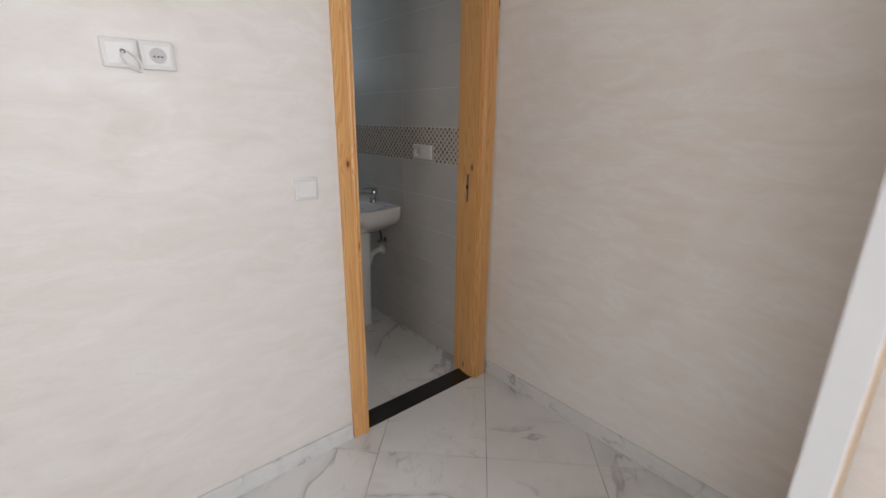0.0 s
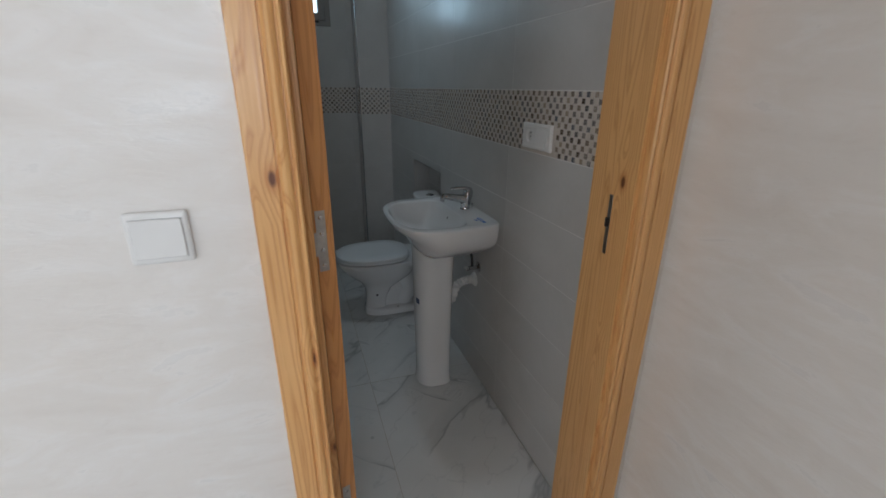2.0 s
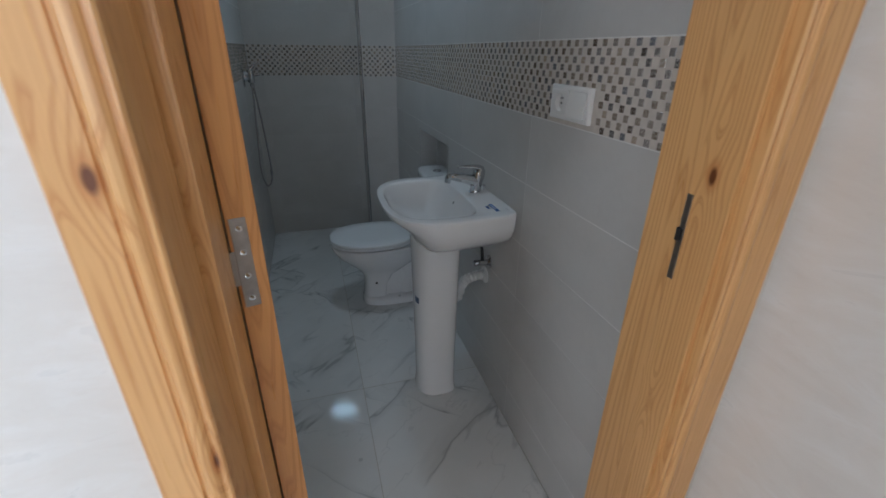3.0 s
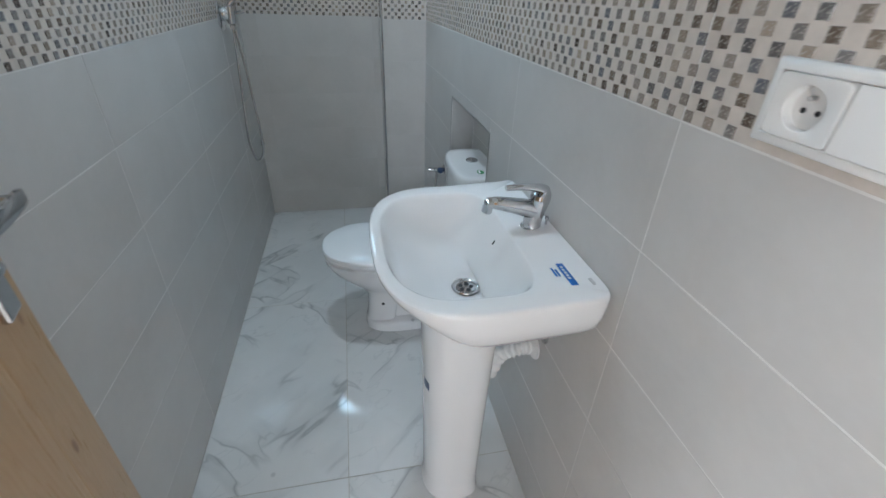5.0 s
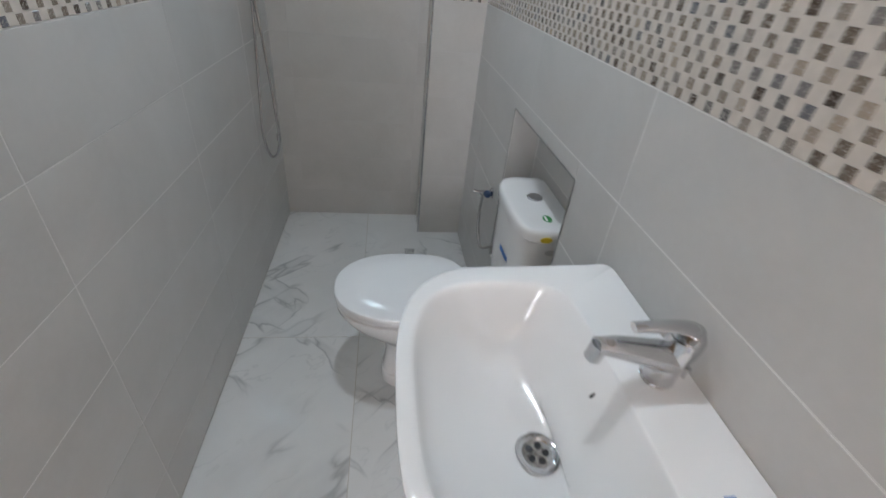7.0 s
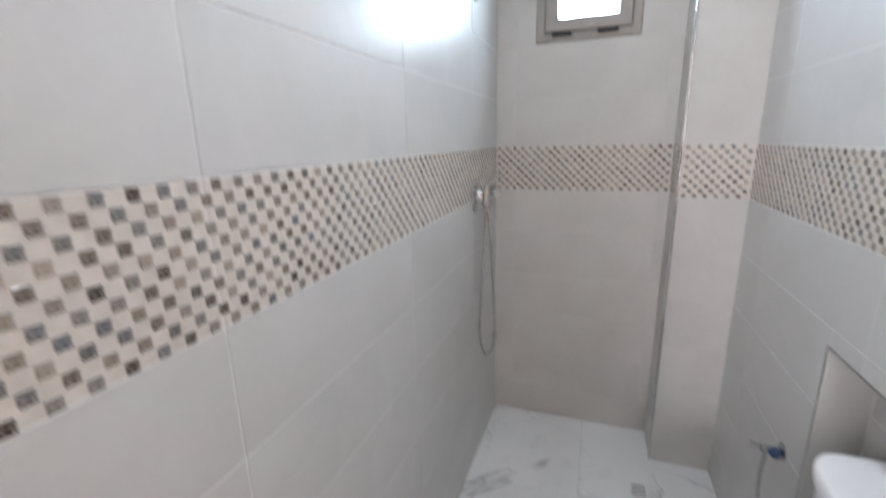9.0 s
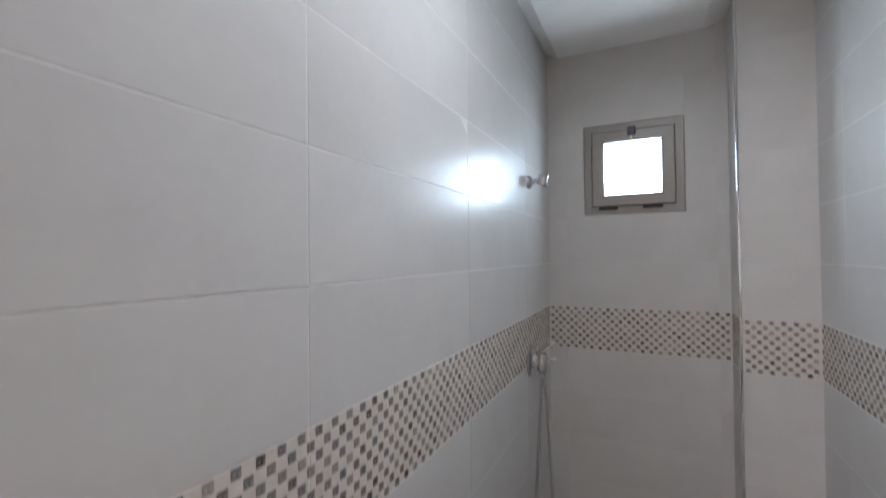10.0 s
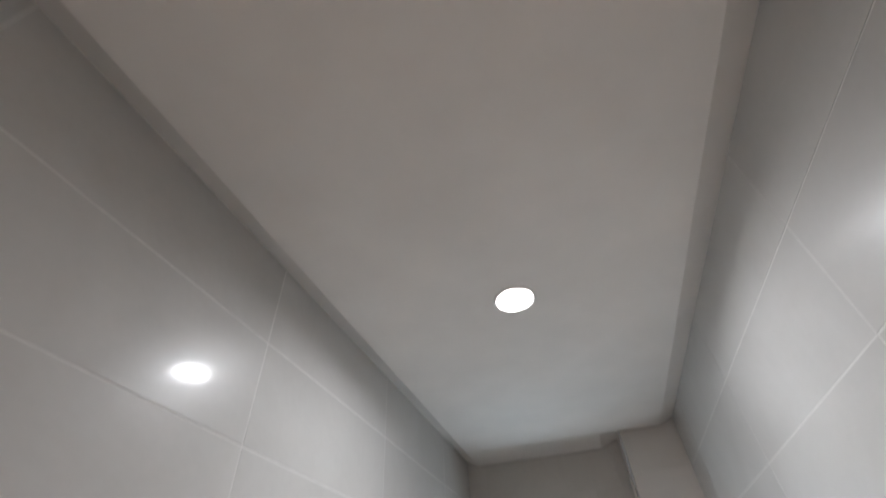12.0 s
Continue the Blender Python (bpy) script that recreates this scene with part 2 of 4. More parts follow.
def box(x0, x1, y0, y1, z0, z1, bevel=0.0, seg=2):
    return add_box(bmesh.new(), x0, x1, y0, y1, z0, z1, bevel, seg)


def rings(loops, close_bottom=True, close_top=True):
    """Skin a list of equal loops of points."""
    bm = bmesh.new()
    vs = [[bm.verts.new(p) for p in lp] for lp in loops]
    n = len(loops[0])
    for a, b in zip(vs, vs[1:]):
        for i in range(n):
            bm.faces.new((a[i], a[(i + 1) % n], b[(i + 1) % n], b[i]))
    if close_bottom:
        bm.faces.new(vs[0][::-1])
    if close_top:
        bm.faces.new(vs[-1])
    return bm


def lathe(profile, seg=32, m=None, ring=False):
    """Turn (radius, height) pairs about z; m moves the result."""
    loops = [[Vector((r * math.cos(2 * math.pi * i / seg), r * math.sin(2 * math.pi * i / seg), z)) for i in range(seg)] for r, z in profile]
    bm = rings(loops + loops[:1], False, False) if ring else rings(loops)
    if ring:
        bmesh.ops.remove_doubles(bm, verts=bm.verts, dist=1e-6)
    if m is not None:
        bmesh.ops.transform(bm, matrix=m, verts=bm.verts)
    return bm


def tube(path, radius, seg=10, radii=None):
    """A round tube along a smooth path."""
    loops = []
    side = None
    for i, p in enumerate(path):
        p = Vector(p)
        a, b = Vector(path[max(i - 1, 0)]), Vector(path[min(i + 1, len(path) - 1)])
        d = (b - a).normalized()
        if side is None:
            side = d.orthogonal().normalized()
        side = (side - d * side.dot(d)).normalized()
        up = d.cross(side)
        r = radii[i] if radii else radius
        loops.append([p + r * (math.cos(2 * math.pi * k / seg) * side + math.sin(2 * math.pi * k / seg) * up) for k in range(seg)])
    return rings(loops)


def spline(points, n=12):
    """Catmull-Rom through a few points."""
    pts = [Vector(p) for p in points]
    pts = [2 * pts[0] - pts[1]] + pts + [2 * pts[-1] - pts[-2]]
    out = []
    for a, b, c, d in zip(pts, pts[1:], pts[2:], pts[3:]):
        for i in range(n):
            t = i / n
            out.append(0.5 * (2 * b + (c - a) * t + (2 * a - 5 * b + 4 * c - d) * t * t + (3 * b - a - 3 * c + d) * t ** 3))
    return out + [pts[-2]]


def extrude(profile, axis, a, b):
    """Sweep a closed 2D profile along an axis; the pairs are the two other axes in order."""
    bm = bmesh.new()

    def at(u, v, w):
        return {"x": (w, u, v), "y": (u, w, v), "z": (u, v, w)}[axis]

    lo = [bm.verts.new(at(u, v, a)) for u, v in profile]
    hi = [bm.verts.new(at(u, v, b)) for u, v in profile]
    k = len(profile)
    for i in range(k):
        bm.faces.new((lo[i], lo[(i + 1) % k], hi[(i + 1) % k], hi[i]))
    bm.faces.new(lo[::-1])
    bm.faces.new(hi)
    return bm


def oval(cx, cy, ax_front, ax_back, by, n_front, n_back, z, k=1.0, seg=64):
    """A closed outline whose -x half and +x half have their own reach and squareness."""
    out = []
    for i in range(seg):
        t = 2 * math.pi * i / seg
        c, s = math.cos(t), math.sin(t)
        n, a = (n_back, ax_back) if c > 0 else (n_front, ax_front)
        x = math.copysign(abs(c) ** (2 / n), c) * a * k
        y = math.copysign(abs(s) ** (2 / n), s) * by * k
        out.append(Vector((cx + x, cy + y, z)))
    return out


# ---- structure: walls, floors, ceilings ----


def wall(name, boxes, mat, label):
    bm = bmesh.new()
    for b in boxes:
        add_box(bm, *b)
    return tagged(part(name, bm, mat), label, "wall", kind="structure")


DOOR_TOP = 2.05
JL, JR = 0.19, 0.915     # rough opening in the door wall
NY0, NY1, NZ0, NZ1, NX = 1.523, 2.062, 0.33, 0.905, 1.06
WX0, WX1, WZ0, WZ1 = 0.165, 0.575, 1.762, 2.172
RW = 1.0                # bedroom face of the long wall
T = 0.0007              # how far the tiles stand proud of the grout

wall("wall_door", [(-2.5, JL, 0, 0.1, 0, 2.75), (JR, RW, 0, 0.1, 0, 2.75), (JL, JR, 0, 0.1, DOOR_TOP + 0.03, 2.75)], PLASTER, "pearl beige stucco wall around the bathroom door")
front_in = wall("wall_bathroom_front", [(-0.2, JL, 0.1, 0.15, 0, 2.75), (JR, W + T, 0.1, 0.15, 0, 2.75), (JL, JR, 0.1, 0.15, DOOR_TOP + 0.03, 2.75)], GROUT, "tiled inner face of the door wall")
wall_left = wall("wall_left", [(-0.2, -T, 0.15, D + T, 0, 2.75)], GROUT, "grey tiled side wall with mosaic band")
wall_right = wall("wall_right", [
    (W + T, 1.2, 0.1, NY0 - T, 0, 2.75), (W + T, 1.2, NY1 + T, D + T, 0, 2.75),
    (W + T, 1.2, NY0 - T, NY1 + T, 0, NZ0 - T), (W + T, 1.2, NY0 - T, NY1 + T, NZ1 + T, 2.75),
    (NX + T, 1.2, NY0 - T, NY1 + T, NZ0 - T, NZ1 + T)], GROUT, "grey tiled side wall with cistern niche")
wall_back = wall("wall_window", [
    (-0.2, WX0, D + T, D + 0.2, 0, 2.75), (WX1, 1.2, D + T, D + 0.2, 0, 2.75),
    (WX0, WX1, D + T, D + 0.2, 0, WZ0), (WX0, WX1, D + T, D + 0.2, WZ1, 2.75)], GROUT_SOFT, "grey tiled end wall with small window")
PX, PY = 0.73, 2.75
pillar = wall("wall_pillar", [(PX + T, W + T, PY + T, D + T, 0, 2.75)], GROUT_SOFT, "tiled pipe pillar in the corner")
wall("wall_bedroom_right", [(RW, 1.2, -3.6, 0.1, 0, 2.75)], PLASTER, "beige stucco bedroom wall")
wall("wall_bedroom_back", [(-2.5, -0.8, -3.8, -3.6, 0, 2.75), (0.5, 1.2, -3.8, -3.6, 0, 2.75), (-0.8, 0.5, -3.8, -3.6, 0, 0.8), (-0.8, 0.5, -3.8, -3.6, 2.2, 2.75)], PLASTER, "beige stucco bedroom wall with unseen window opening")
# this opening is assumed, to hold the added side fill lamp
wall("wall_bedroom_left", [(-2.7, -2.5, -3.8, -2.8, 0, 2.75), (-2.7, -2.5, -1.6, 0.1, 0, 2.75), (-2.7, -2.5, -2.8, -1.6, 0, 0.8), (-2.7, -2.5, -2.8, -1.6, 2.2, 2.75)], PLASTER, "beige stucco bedroom wall with unseen window opening")

cl = 0.055          # shadow gap round the ceiling board
bm = box(cl, PX - 0.08, 0.15, D - 0.001, H, H + 0.029)
add_box(bm, PX - 0.08, W - cl - 0.006, 0.15, PY - 0.012, H, H + 0.029)
add_box(bm, -0.2, 1.2, 0.1, D + 0.2, H + 0.0295, 2.75)
tagged(part("ceiling", bm, CEIL), "off-white painted bathroom ceiling with shadow gap", "ceiling", kind="structure")


def cove(name, x, sgn, y0, y1, w):
    prof = [(x, H + 0.0290), (x + sgn * (w - 0.0005), H + 0.0290), (x + sgn * (w - 0.0005), H + 0.0005)]
    return tagged(part(name, extrude(prof, "y", y0, y1), CEIL), "narrow sloping painted ceiling edge", "trim", kind="structure")


cove("trim_left", 0.0004, 1, 0.151, D - 0.0005, cl)
cove("trim_right", W - 0.0004, -1, 0.151, PY - 0.0125, cl + 0.006)
cove("trim_pillar", PX - 0.0004, -1, PY - 0.012, D - 0.0005, 0.08)
tagged(part("ceiling_bedroom", box(-2.7, 1.2, -3.8, 0.1, 2.75, 2.9), CEIL), "off-white bedroom ceiling", "ceiling", kind="structure")
floor_bath = tagged(part("floor_bathroom", box(-0.2, 1.2, 0.112, D + 0.2, -0.2, -0.0032), GROUT_TAN), "white grey-veined marble tile floor", "floor", kind="structure")
floor_bed = tagged(part("floor_bedroom", box(-2.7, 1.2, -3.8, 0.0, -0.2, -0.0032), GROUT_DARK), "diagonally laid white marble tile floor", "floor", kind="structure")
tagged(part("threshold", box(JL - 0.002, JR + 0.002, 0.001, 0.111, -0.1, 0.004, 0.002), BLACKSTONE), "black granite door sill", "threshold", kind="structure")
tagged(part("ground", box(-400, 400, -400, 400, -0.9, -0.3), EARTH), "bare ground outside", "ground", kind="structure")
tagged(part("backdrop", box(-6, 8, 60, 60.2, -2, 30), HAZE), "bright hazy sky outside the window", "backdrop", kind="structure")

for nm, b in (("baseboard_left", (-2.5, 0.14, -0.012, -0.0005, -0.008, 0.074)), ("baseboard_right", (RW - 0.012, RW - 0.0005, -3.59, -0.02, -0.008, 0.074))):
    tagged(part(nm, box(*b, 0.0015), MARBLE), "low veined marble skirting", "baseboard", kind="structure")

# ---- door frame ----
frame_ob = empty("door_frame", (0, 0, 0), "clear-varnished knotty pine door frame with moulded casing", "door frame", kind="structure")


def casing_profile(x, s, w):
    """Moulded casing seen from above; s points towards the opening."""
    pts = [(0, 0), (0, -0.012), (0.002, -0.014), (0.050, -0.014), (0.0515, -0.0115), (0.054, -0.0115), (0.056, -0.016), (0.061, -0.0205), (0.067, -0.022),
           (0.073, -0.021), (0.0765, -0.018), (0.078, -0.0155), (0.081, -0.0155), (0.083, -0.018), (0.087, -0.019), (0.090, -0.016), (0.0905, -0.006), (0.0905, 0)]
    return [(x + s * u * w / 0.0905, v - 0.0005) for u, v in pts]


part("casing", extrude(casing_profile(0.144, 1, 0.074), "z", -0.008, DOOR_TOP + 0.085), PINE, frame_ob)
part("casing", extrude(casing_profile(0.974, -1, 0.084), "z", -0.008, DOOR_TOP + 0.085), PINE, frame_ob)
part("head_casing", box(0.219, 0.889, -0.018, -0.0005, DOOR_TOP, DOOR_TOP + 0.085, 0.003), PINE, frame_ob)
bm = box(JL + 0.0005, 0.215, -0.0002, 0.072, 0.0045, DOOR_TOP)
part("jamb", bm, PINE, frame_ob)
hinge_jamb = part("hinge_jamb", box(JL + 0.0005, 0.232, 0.0745, 0.150, 0.0045, DOOR_TOP, 0.001), PINE, frame_ob)
part("jamb", box(0.880, JR - 0.0005, -0.0002, 0.072, 0.0045, DOOR_TOP, 0.001), PINE, frame_ob)
strike_jamb = part("strike_jamb", box(0.886, JR - 0.0005, 0.0745, 0.150, 0.0045, DOOR_TOP, 0.001), PINE, frame_ob)
part("head_jamb", box(JL, JR, 0, 0.15, DOOR_TOP + 0.0005, DOOR_TOP + 0.029), PINE, frame_ob)
bm = box(0.8785, 0.8799, 0.060, 0.071, 0.985, 1.125, 0.0006)
part("strike_plate", bm, STEEL, frame_ob, "dull metal strike plate")
part("strike_lip", box(0.874, 0.8784, 0.062, 0.072, 1.05, 1.072, 0.002), DARK, frame_ob)

# ---- bathroom door leaf, open against the side wall ----
door = empty("door_1", (0.2335, 0.1515, 0.012), "varnished wooden bathroom door standing open with chrome lever", "door", kind="structure", turn=105.4)
LL = 0.645


def leaf_piece(name, x0, x1, z0, z1, t0=0.0, t1=-0.04):
    # the leaf runs along local x; its visible face is towards local -y
    return part(name, box(x0, x1, t1, t0, z0, z1, 0.0004, 1), LEAF, door)


leaf_piece("core", 0.02, LL - 0.02, 0.02, 2.0, -0.016, -0.024)
leaf_piece("stile", 0, 0.1005, 0, 2.02)
leaf_piece("stile", LL - 0.11, LL, 0, 2.02)
for z0, z1 in ((0, 0.2), (0.98, 1.12), (1.89, 2.02)):
    leaf_piece("rail", 0.1005, LL - 0.11, z0, z1)
for z0, z1 in ((0.2005, 0.9795), (1.1205, 1.8895)):
    leaf_piece("panel", 0.1005, LL - 0.1105, z0, z1, -0.0004, -0.0396)

lipping = part("edge_lipping", box(-0.0034, -0.0004, -0.0396, -0.0004, 0.0, 2.02, 0.0006, 1), EDGE, door, "solid pine edge of the door")


def hinge(z):
    """Hinge plate let into the hinge edge of the leaf."""
    part("hinge_plate", box(-0.0052, -0.0036, -0.0245, -0.004, z, z + 0.13, 0.0006), STEEL, lipping, "dull steel hinge plate with four screws")
    part("hinge_tongue", box(-0.0050, -0.0037, -0.0039, 0.0050, z + 0.035, z + 0.085), STEEL, lipping)
    for k in range(4):
        part("screw", lathe([(0.0042, 0), (0.0042, 0.0008), (0.0022, 0.0012), (0.002, 0.0002)], 12, pose(-0.0053, -0.0145, z + 0.014 + 0.034 * k, 0, -90)), CHROME, lipping)


for z in (0.24, 0.976, 1.77):
    hinge(z)


def lever(side):
    y = -0.0402 if side < 0 else 0.0002
    hx = LL - 0.055
    bm = box(hx - 0.02, hx + 0.02, min(y, y + side * 0.011), max(y, y + side * 0.011), 0.922, 1.143, 0.004)
    plate = part("handle_plate", bm, CHROME, door, "chrome handle plate")
    y2 = y + side * 0.011
    part("spindle_neck", tube([(hx, y2, 1.062), (hx, y2 + side * 0.012, 1.062), (hx, y2 + side * 0.013, 1.062), (hx, y2 + side * 0.052, 1.062)], 0.009, 16, [0.013, 0.013, 0.0095, 0.0095]), CHROME, plate, smooth=True)
    blade = []
    for q, out, half in ((0.014, 0.050, 0.0095), (0.0, 0.050, 0.0105), (-0.04, 0.048, 0.0105), (-0.085, 0.043, 0.0105), (-0.105, 0.039, 0.0095)):
        blade.append([Vector((hx + q, y2 + side * (out + dy), 1.063 + dz)) for dy, dz in ((-0.0035, -half + 0.002), (-0.002, -half), (0.003, -half), (0.0045, -half + 0.002), (0.0045, half - 0.002), (0.003, half), (-0.002, half), (-0.0035, half - 0.002))])
    bm = rings(blade)
    part("lever", bm, CHROME, plate, smooth=True)
    part("keyhole_knob", lathe([(0.009, 0), (0.009, 0.008), (0.004, 0.011)], 16, pose(hx, y2, 0.988, 90 if side < 0 else -90)), CHROME, plate, smooth=True)


lever(-1)
lever(1)

# ---- white bedroom door, open ----
d2 = empty("door_2", (0.985, -1.493, 0.0), "white-edged bedroom door with tan face, standing open", "door", kind="structure", turn=WD_TURN)
part("leaf", box(0, WD_LEN, -0.045, 0, 0.005, 2.05, 0.002), LEAF, d2)
part("edge_strip", box(WD_LEN + 0.0003, WD_LEN + 0.006, -0.046, 0.001, 0.005, 2.05, 0.002), PAINT, d2, "white painted door edge")

# ---- bathroom window ----
win = empty("window_1", (0, 0, 0), "small square taupe aluminium tilt window with glowing pane", "window", kind="structure")


def frame_bars(x0, x1, z0, z1, w, y0, y1, bev=0.003):
    """One continuous rectangular frame with softened front edges."""
    def loop(k, y):
        return [Vector((x0 + k, y, z0 + k)), Vector((x1 - k, y, z0 + k)), Vector((x1 - k, y, z1 - k)), Vector((x0 + k, y, z1 - k))]

    lp = [loop(0, y1), loop(0, y0 + bev), loop(bev, y0), loop(w - bev, y0), loop(w, y0 + bev), loop(w, y1), loop(0, y1)]
    bm = rings(lp, False, False)
    bmesh.ops.remove_doubles(bm, verts=bm.verts, dist=1e-6)
    return bm


g = 0.001
part("window_frame", frame_bars(WX0 + g, WX1 - g, WZ0 + g, WZ1 - g, 0.036, D - 0.004, D + 0.06), ALU, win)
sash = part("sash", frame_bars(WX0 + 0.038, WX1 - 0.038, WZ0 + 0.038, WZ1 - 0.038, 0.046, D - 0.014, D + 0.04), ALU, win)
pane = part("pane", box(WX0 + 0.08, WX1 - 0.08, D + 0.012, D + 0.018, WZ0 + 0.08, WZ1 - 0.08), GLASS, win)
pane.visible_shadow = False
part("gasket", frame_bars(WX0 + 0.0835, WX1 - 0.0835, WZ0 + 0.0835, WZ1 - 0.0835, 0.004, D - 0.0115, D + 0.011, 0.001), DARK, win)
cx = (WX0 + WX1) / 2
latch = part("latch", box(cx - 0.017, cx + 0.017, D - 0.030, D - 0.0145, WZ1 - 0.066, WZ1 - 0.028, 0.005), DARK, win, "dark latch on the sash")
part("latch_tongue", box(cx - 0.006, cx + 0.006, D - 0.026, D - 0.016, WZ1 - 0.092, WZ1 - 0.067, 0.003), STEEL, latch)
for x in (cx - 0.10, cx + 0.08):
    part("hinge", box(x - 0.04, x + 0.04, D - 0.020, D - 0.0045, WZ0 + 0.022, WZ0 + 0.036, 0.004), DARK, win, "dark slim window hinge")

# ---- ceiling downlight ----
dl = empty("downlight", (LX, LY, H), "round white recessed ceiling downlight, switched on", "lamp")
part("trim_ring", lathe([(0.0475, -0.0005), (0.054, -0.0005), (0.054, -0.002), (0.051, -0.004), (0.0475, -0.004)], 48, None, True), WHITEP, dl, smooth=True)
part("diffuser", lathe([(0.047, -0.001), (0.047, -0.005), (0.042, -0.0055)], 48), LENS, dl, smooth=True)

# ---- washbasin ----
BZ = 0.835
BY = 1.025
basin = empty("washbasin", (0.76, BY, 0), "white porcelain washbasin on a pedestal beneath the mosaic band", "washbasin")


def under(loops):
    return [[p - Vector((0.76, BY, 0)) for p in lp] for lp in loops]


def rim(z, k, f=1.0, back=0.1985):
    pts = oval(0.76, BY, 0.204 * f, back / k, 0.272, 2.85, 26.0, z, k, 96)
    return pts


def bowl(z, k, cx=0.733, af=0.151, ab=0.121, b=0.216, nb=5.0):
    return oval(cx, BY, af, ab, b, 2.9, nb, z, k, 96)


def shallow(pts, start=0.735, width=0.17):
    """The basin thins towards its front edge, above and below alike."""
    out = []
    for p in pts:
        f = min(1.0, max(0.0, (start - p.x) / width))
        f = f * f * (3 - 2 * f)
        g = min(1.0, max(0.0, (p.x - 0.862) / 0.094))
        rise = 0.010 * g * g * (3 - 2 * g)    # the tap deck lifts towards the wall
        out.append(Vector((p.x, p.y, BZ - (BZ - p.z) * (1 - 0.52 * f) + rise)))
    return out


loops = [oval(0.78, BY, 0.10, 0.1735, 0.10, 2.2, 6, 0.655, 1, 96), oval(0.775, BY, 0.13, 0.1785, 0.15, 2.4, 6, 0.680, 1, 96), rim(0.714, 0.79, 0.86), rim(0.736, 0.895, 0.89), rim(0.757, 0.950, 0.935), rim(0.785, 0.982, 0.98), rim(0.812, 0.996), rim(BZ - 0.010, 1.0), rim(BZ - 0.004, 0.996), rim(BZ - 0.001, 0.985),
         rim(BZ, 0.972), bowl(BZ, 1.055), bowl(BZ - 0.001, 1.035), bowl(BZ - 0.005, 1.016), bowl(BZ - 0.014, 0.999, ab=0.118), bowl(BZ - 0.035, 0.970, ab=0.111), bowl(BZ - 0.062, 0.930, ab=0.101), bowl(BZ - 0.090, 0.875, ab=0.090, nb=4.0),
         bowl(BZ - 0.112, 0.79, ab=0.082, nb=3.2), bowl(BZ - 0.124, 0.64, 0.738, ab=0.088, nb=2.8), bowl(BZ - 0.131, 0.40, 0.750, ab=0.125, nb=2.4), oval(0.766, BY - 0.012, 0.03, 0.03, 0.03, 2, 2, BZ - 0.136, 1, 96)]
loops = [shallow(lp, 0.752, 0.17) if 3 <= i <= 6 else shallow(lp) for i, lp in enumerate(loops)]
part("bowl", rings(under(loops)), PORCELAIN, basin, smooth=True)
ped = []
for z, k in ((0.0, 1.03), (0.012, 1.0), (0.06, 0.97), (0.25, 1.0), (0.45, 1.05), (0.58, 1.09), (0.665, 1.13)):
    ped.append(shallow(oval(0.754, BY - 0.017, 0.083, 0.075, 0.087, 2.4, 3.5, z, k, 64)) if z > 0.6 else oval(0.754, BY - 0.017, 0.083, 0.075, 0.087, 2.4, 3.5, z, k, 64))
part("pedestal", rings(under(ped)), PORCELAIN, basin, smooth=True)
label_loops = []
for k in (1.003, 1.014):
    low, high = (oval(0.754, BY - 0.017, 0.083, 0.075, 0.087, 2.4, 3.5, z, g * k, 64) for z, g in ((0.432, 1.043), (0.458, 1.052)))
    label_loops.append(low[34:38] + high[37:33:-1])
part("pedestal_label", rings(under(label_loops)), DARKBLUE, basin, "small dark blue sticker")
dz = BZ - 0.1335
drain = part("drain", lathe([(0.010, 0.0), (0.031, 0.0), (0.033, 0.002), (0.031, 0.0045), (0.024, 0.003), (0.022, 0.0008), (0.008, 0.0008)], 40, pose(0.766 - 0.76, -0.012, dz)), CHROME, basin, "chrome drain with dark slots", True)
for k in range(5):
    a = 2 * math.pi * k / 5
    part("slot", lathe([(0.0052, 0), (0.0052, 0.0009), (0.003, 0.001)], 14, pose(0.006 + 0.0125 * math.cos(a), -0.012 + 0.0125 * math.sin(a), dz + 0.0008)), DARK, drain)
part("overflow", lathe([(0.006, 0), (0.006, 0.0012), (0.004, 0.0016)], 16, pose(0.831 - 0.76, 0.01, BZ - 0.033, 0, -62) @ Matrix.Diagonal((1, 0.4, 1, 1))), DARK, basin)
part("sticker_band", box(0.9015 - 0.76, 0.915 - 0.76, 0.803 - BY, 0.874 - BY, BZ + 0.0045 + 0.0012, BZ + 0.0045 + 0.0020), BLUE, basin, "blue paper sticker")
for k in range(5):
    part("print_bar", box(0.9045 - 0.76, 0.9095 - 0.76, 0.822 - BY + 0.009 * k, 0.8275 - BY + 0.009 * k, BZ + 0.0045 + 0.0021, BZ + 0.0045 + 0.0025), LABELW, basin)
for k in range(2):
    part("print_bar", box(0.885 - 0.76 + 0.006 * k, 0.8885 - 0.76 + 0.006 * k, 0.834 - BY, 0.862 - BY - 0.006 * k, BZ + 0.0045 + 0.0012, BZ + 0.0045 + 0.0018), BLUE, basin)
part("printed_mark", box(0.938 - 0.76, 0.944 - 0.76, 0.795 - BY, 0.814 - BY, BZ + 0.0085 + 0.0006, BZ + 0.0085 + 0.0016), GREYP, basin)

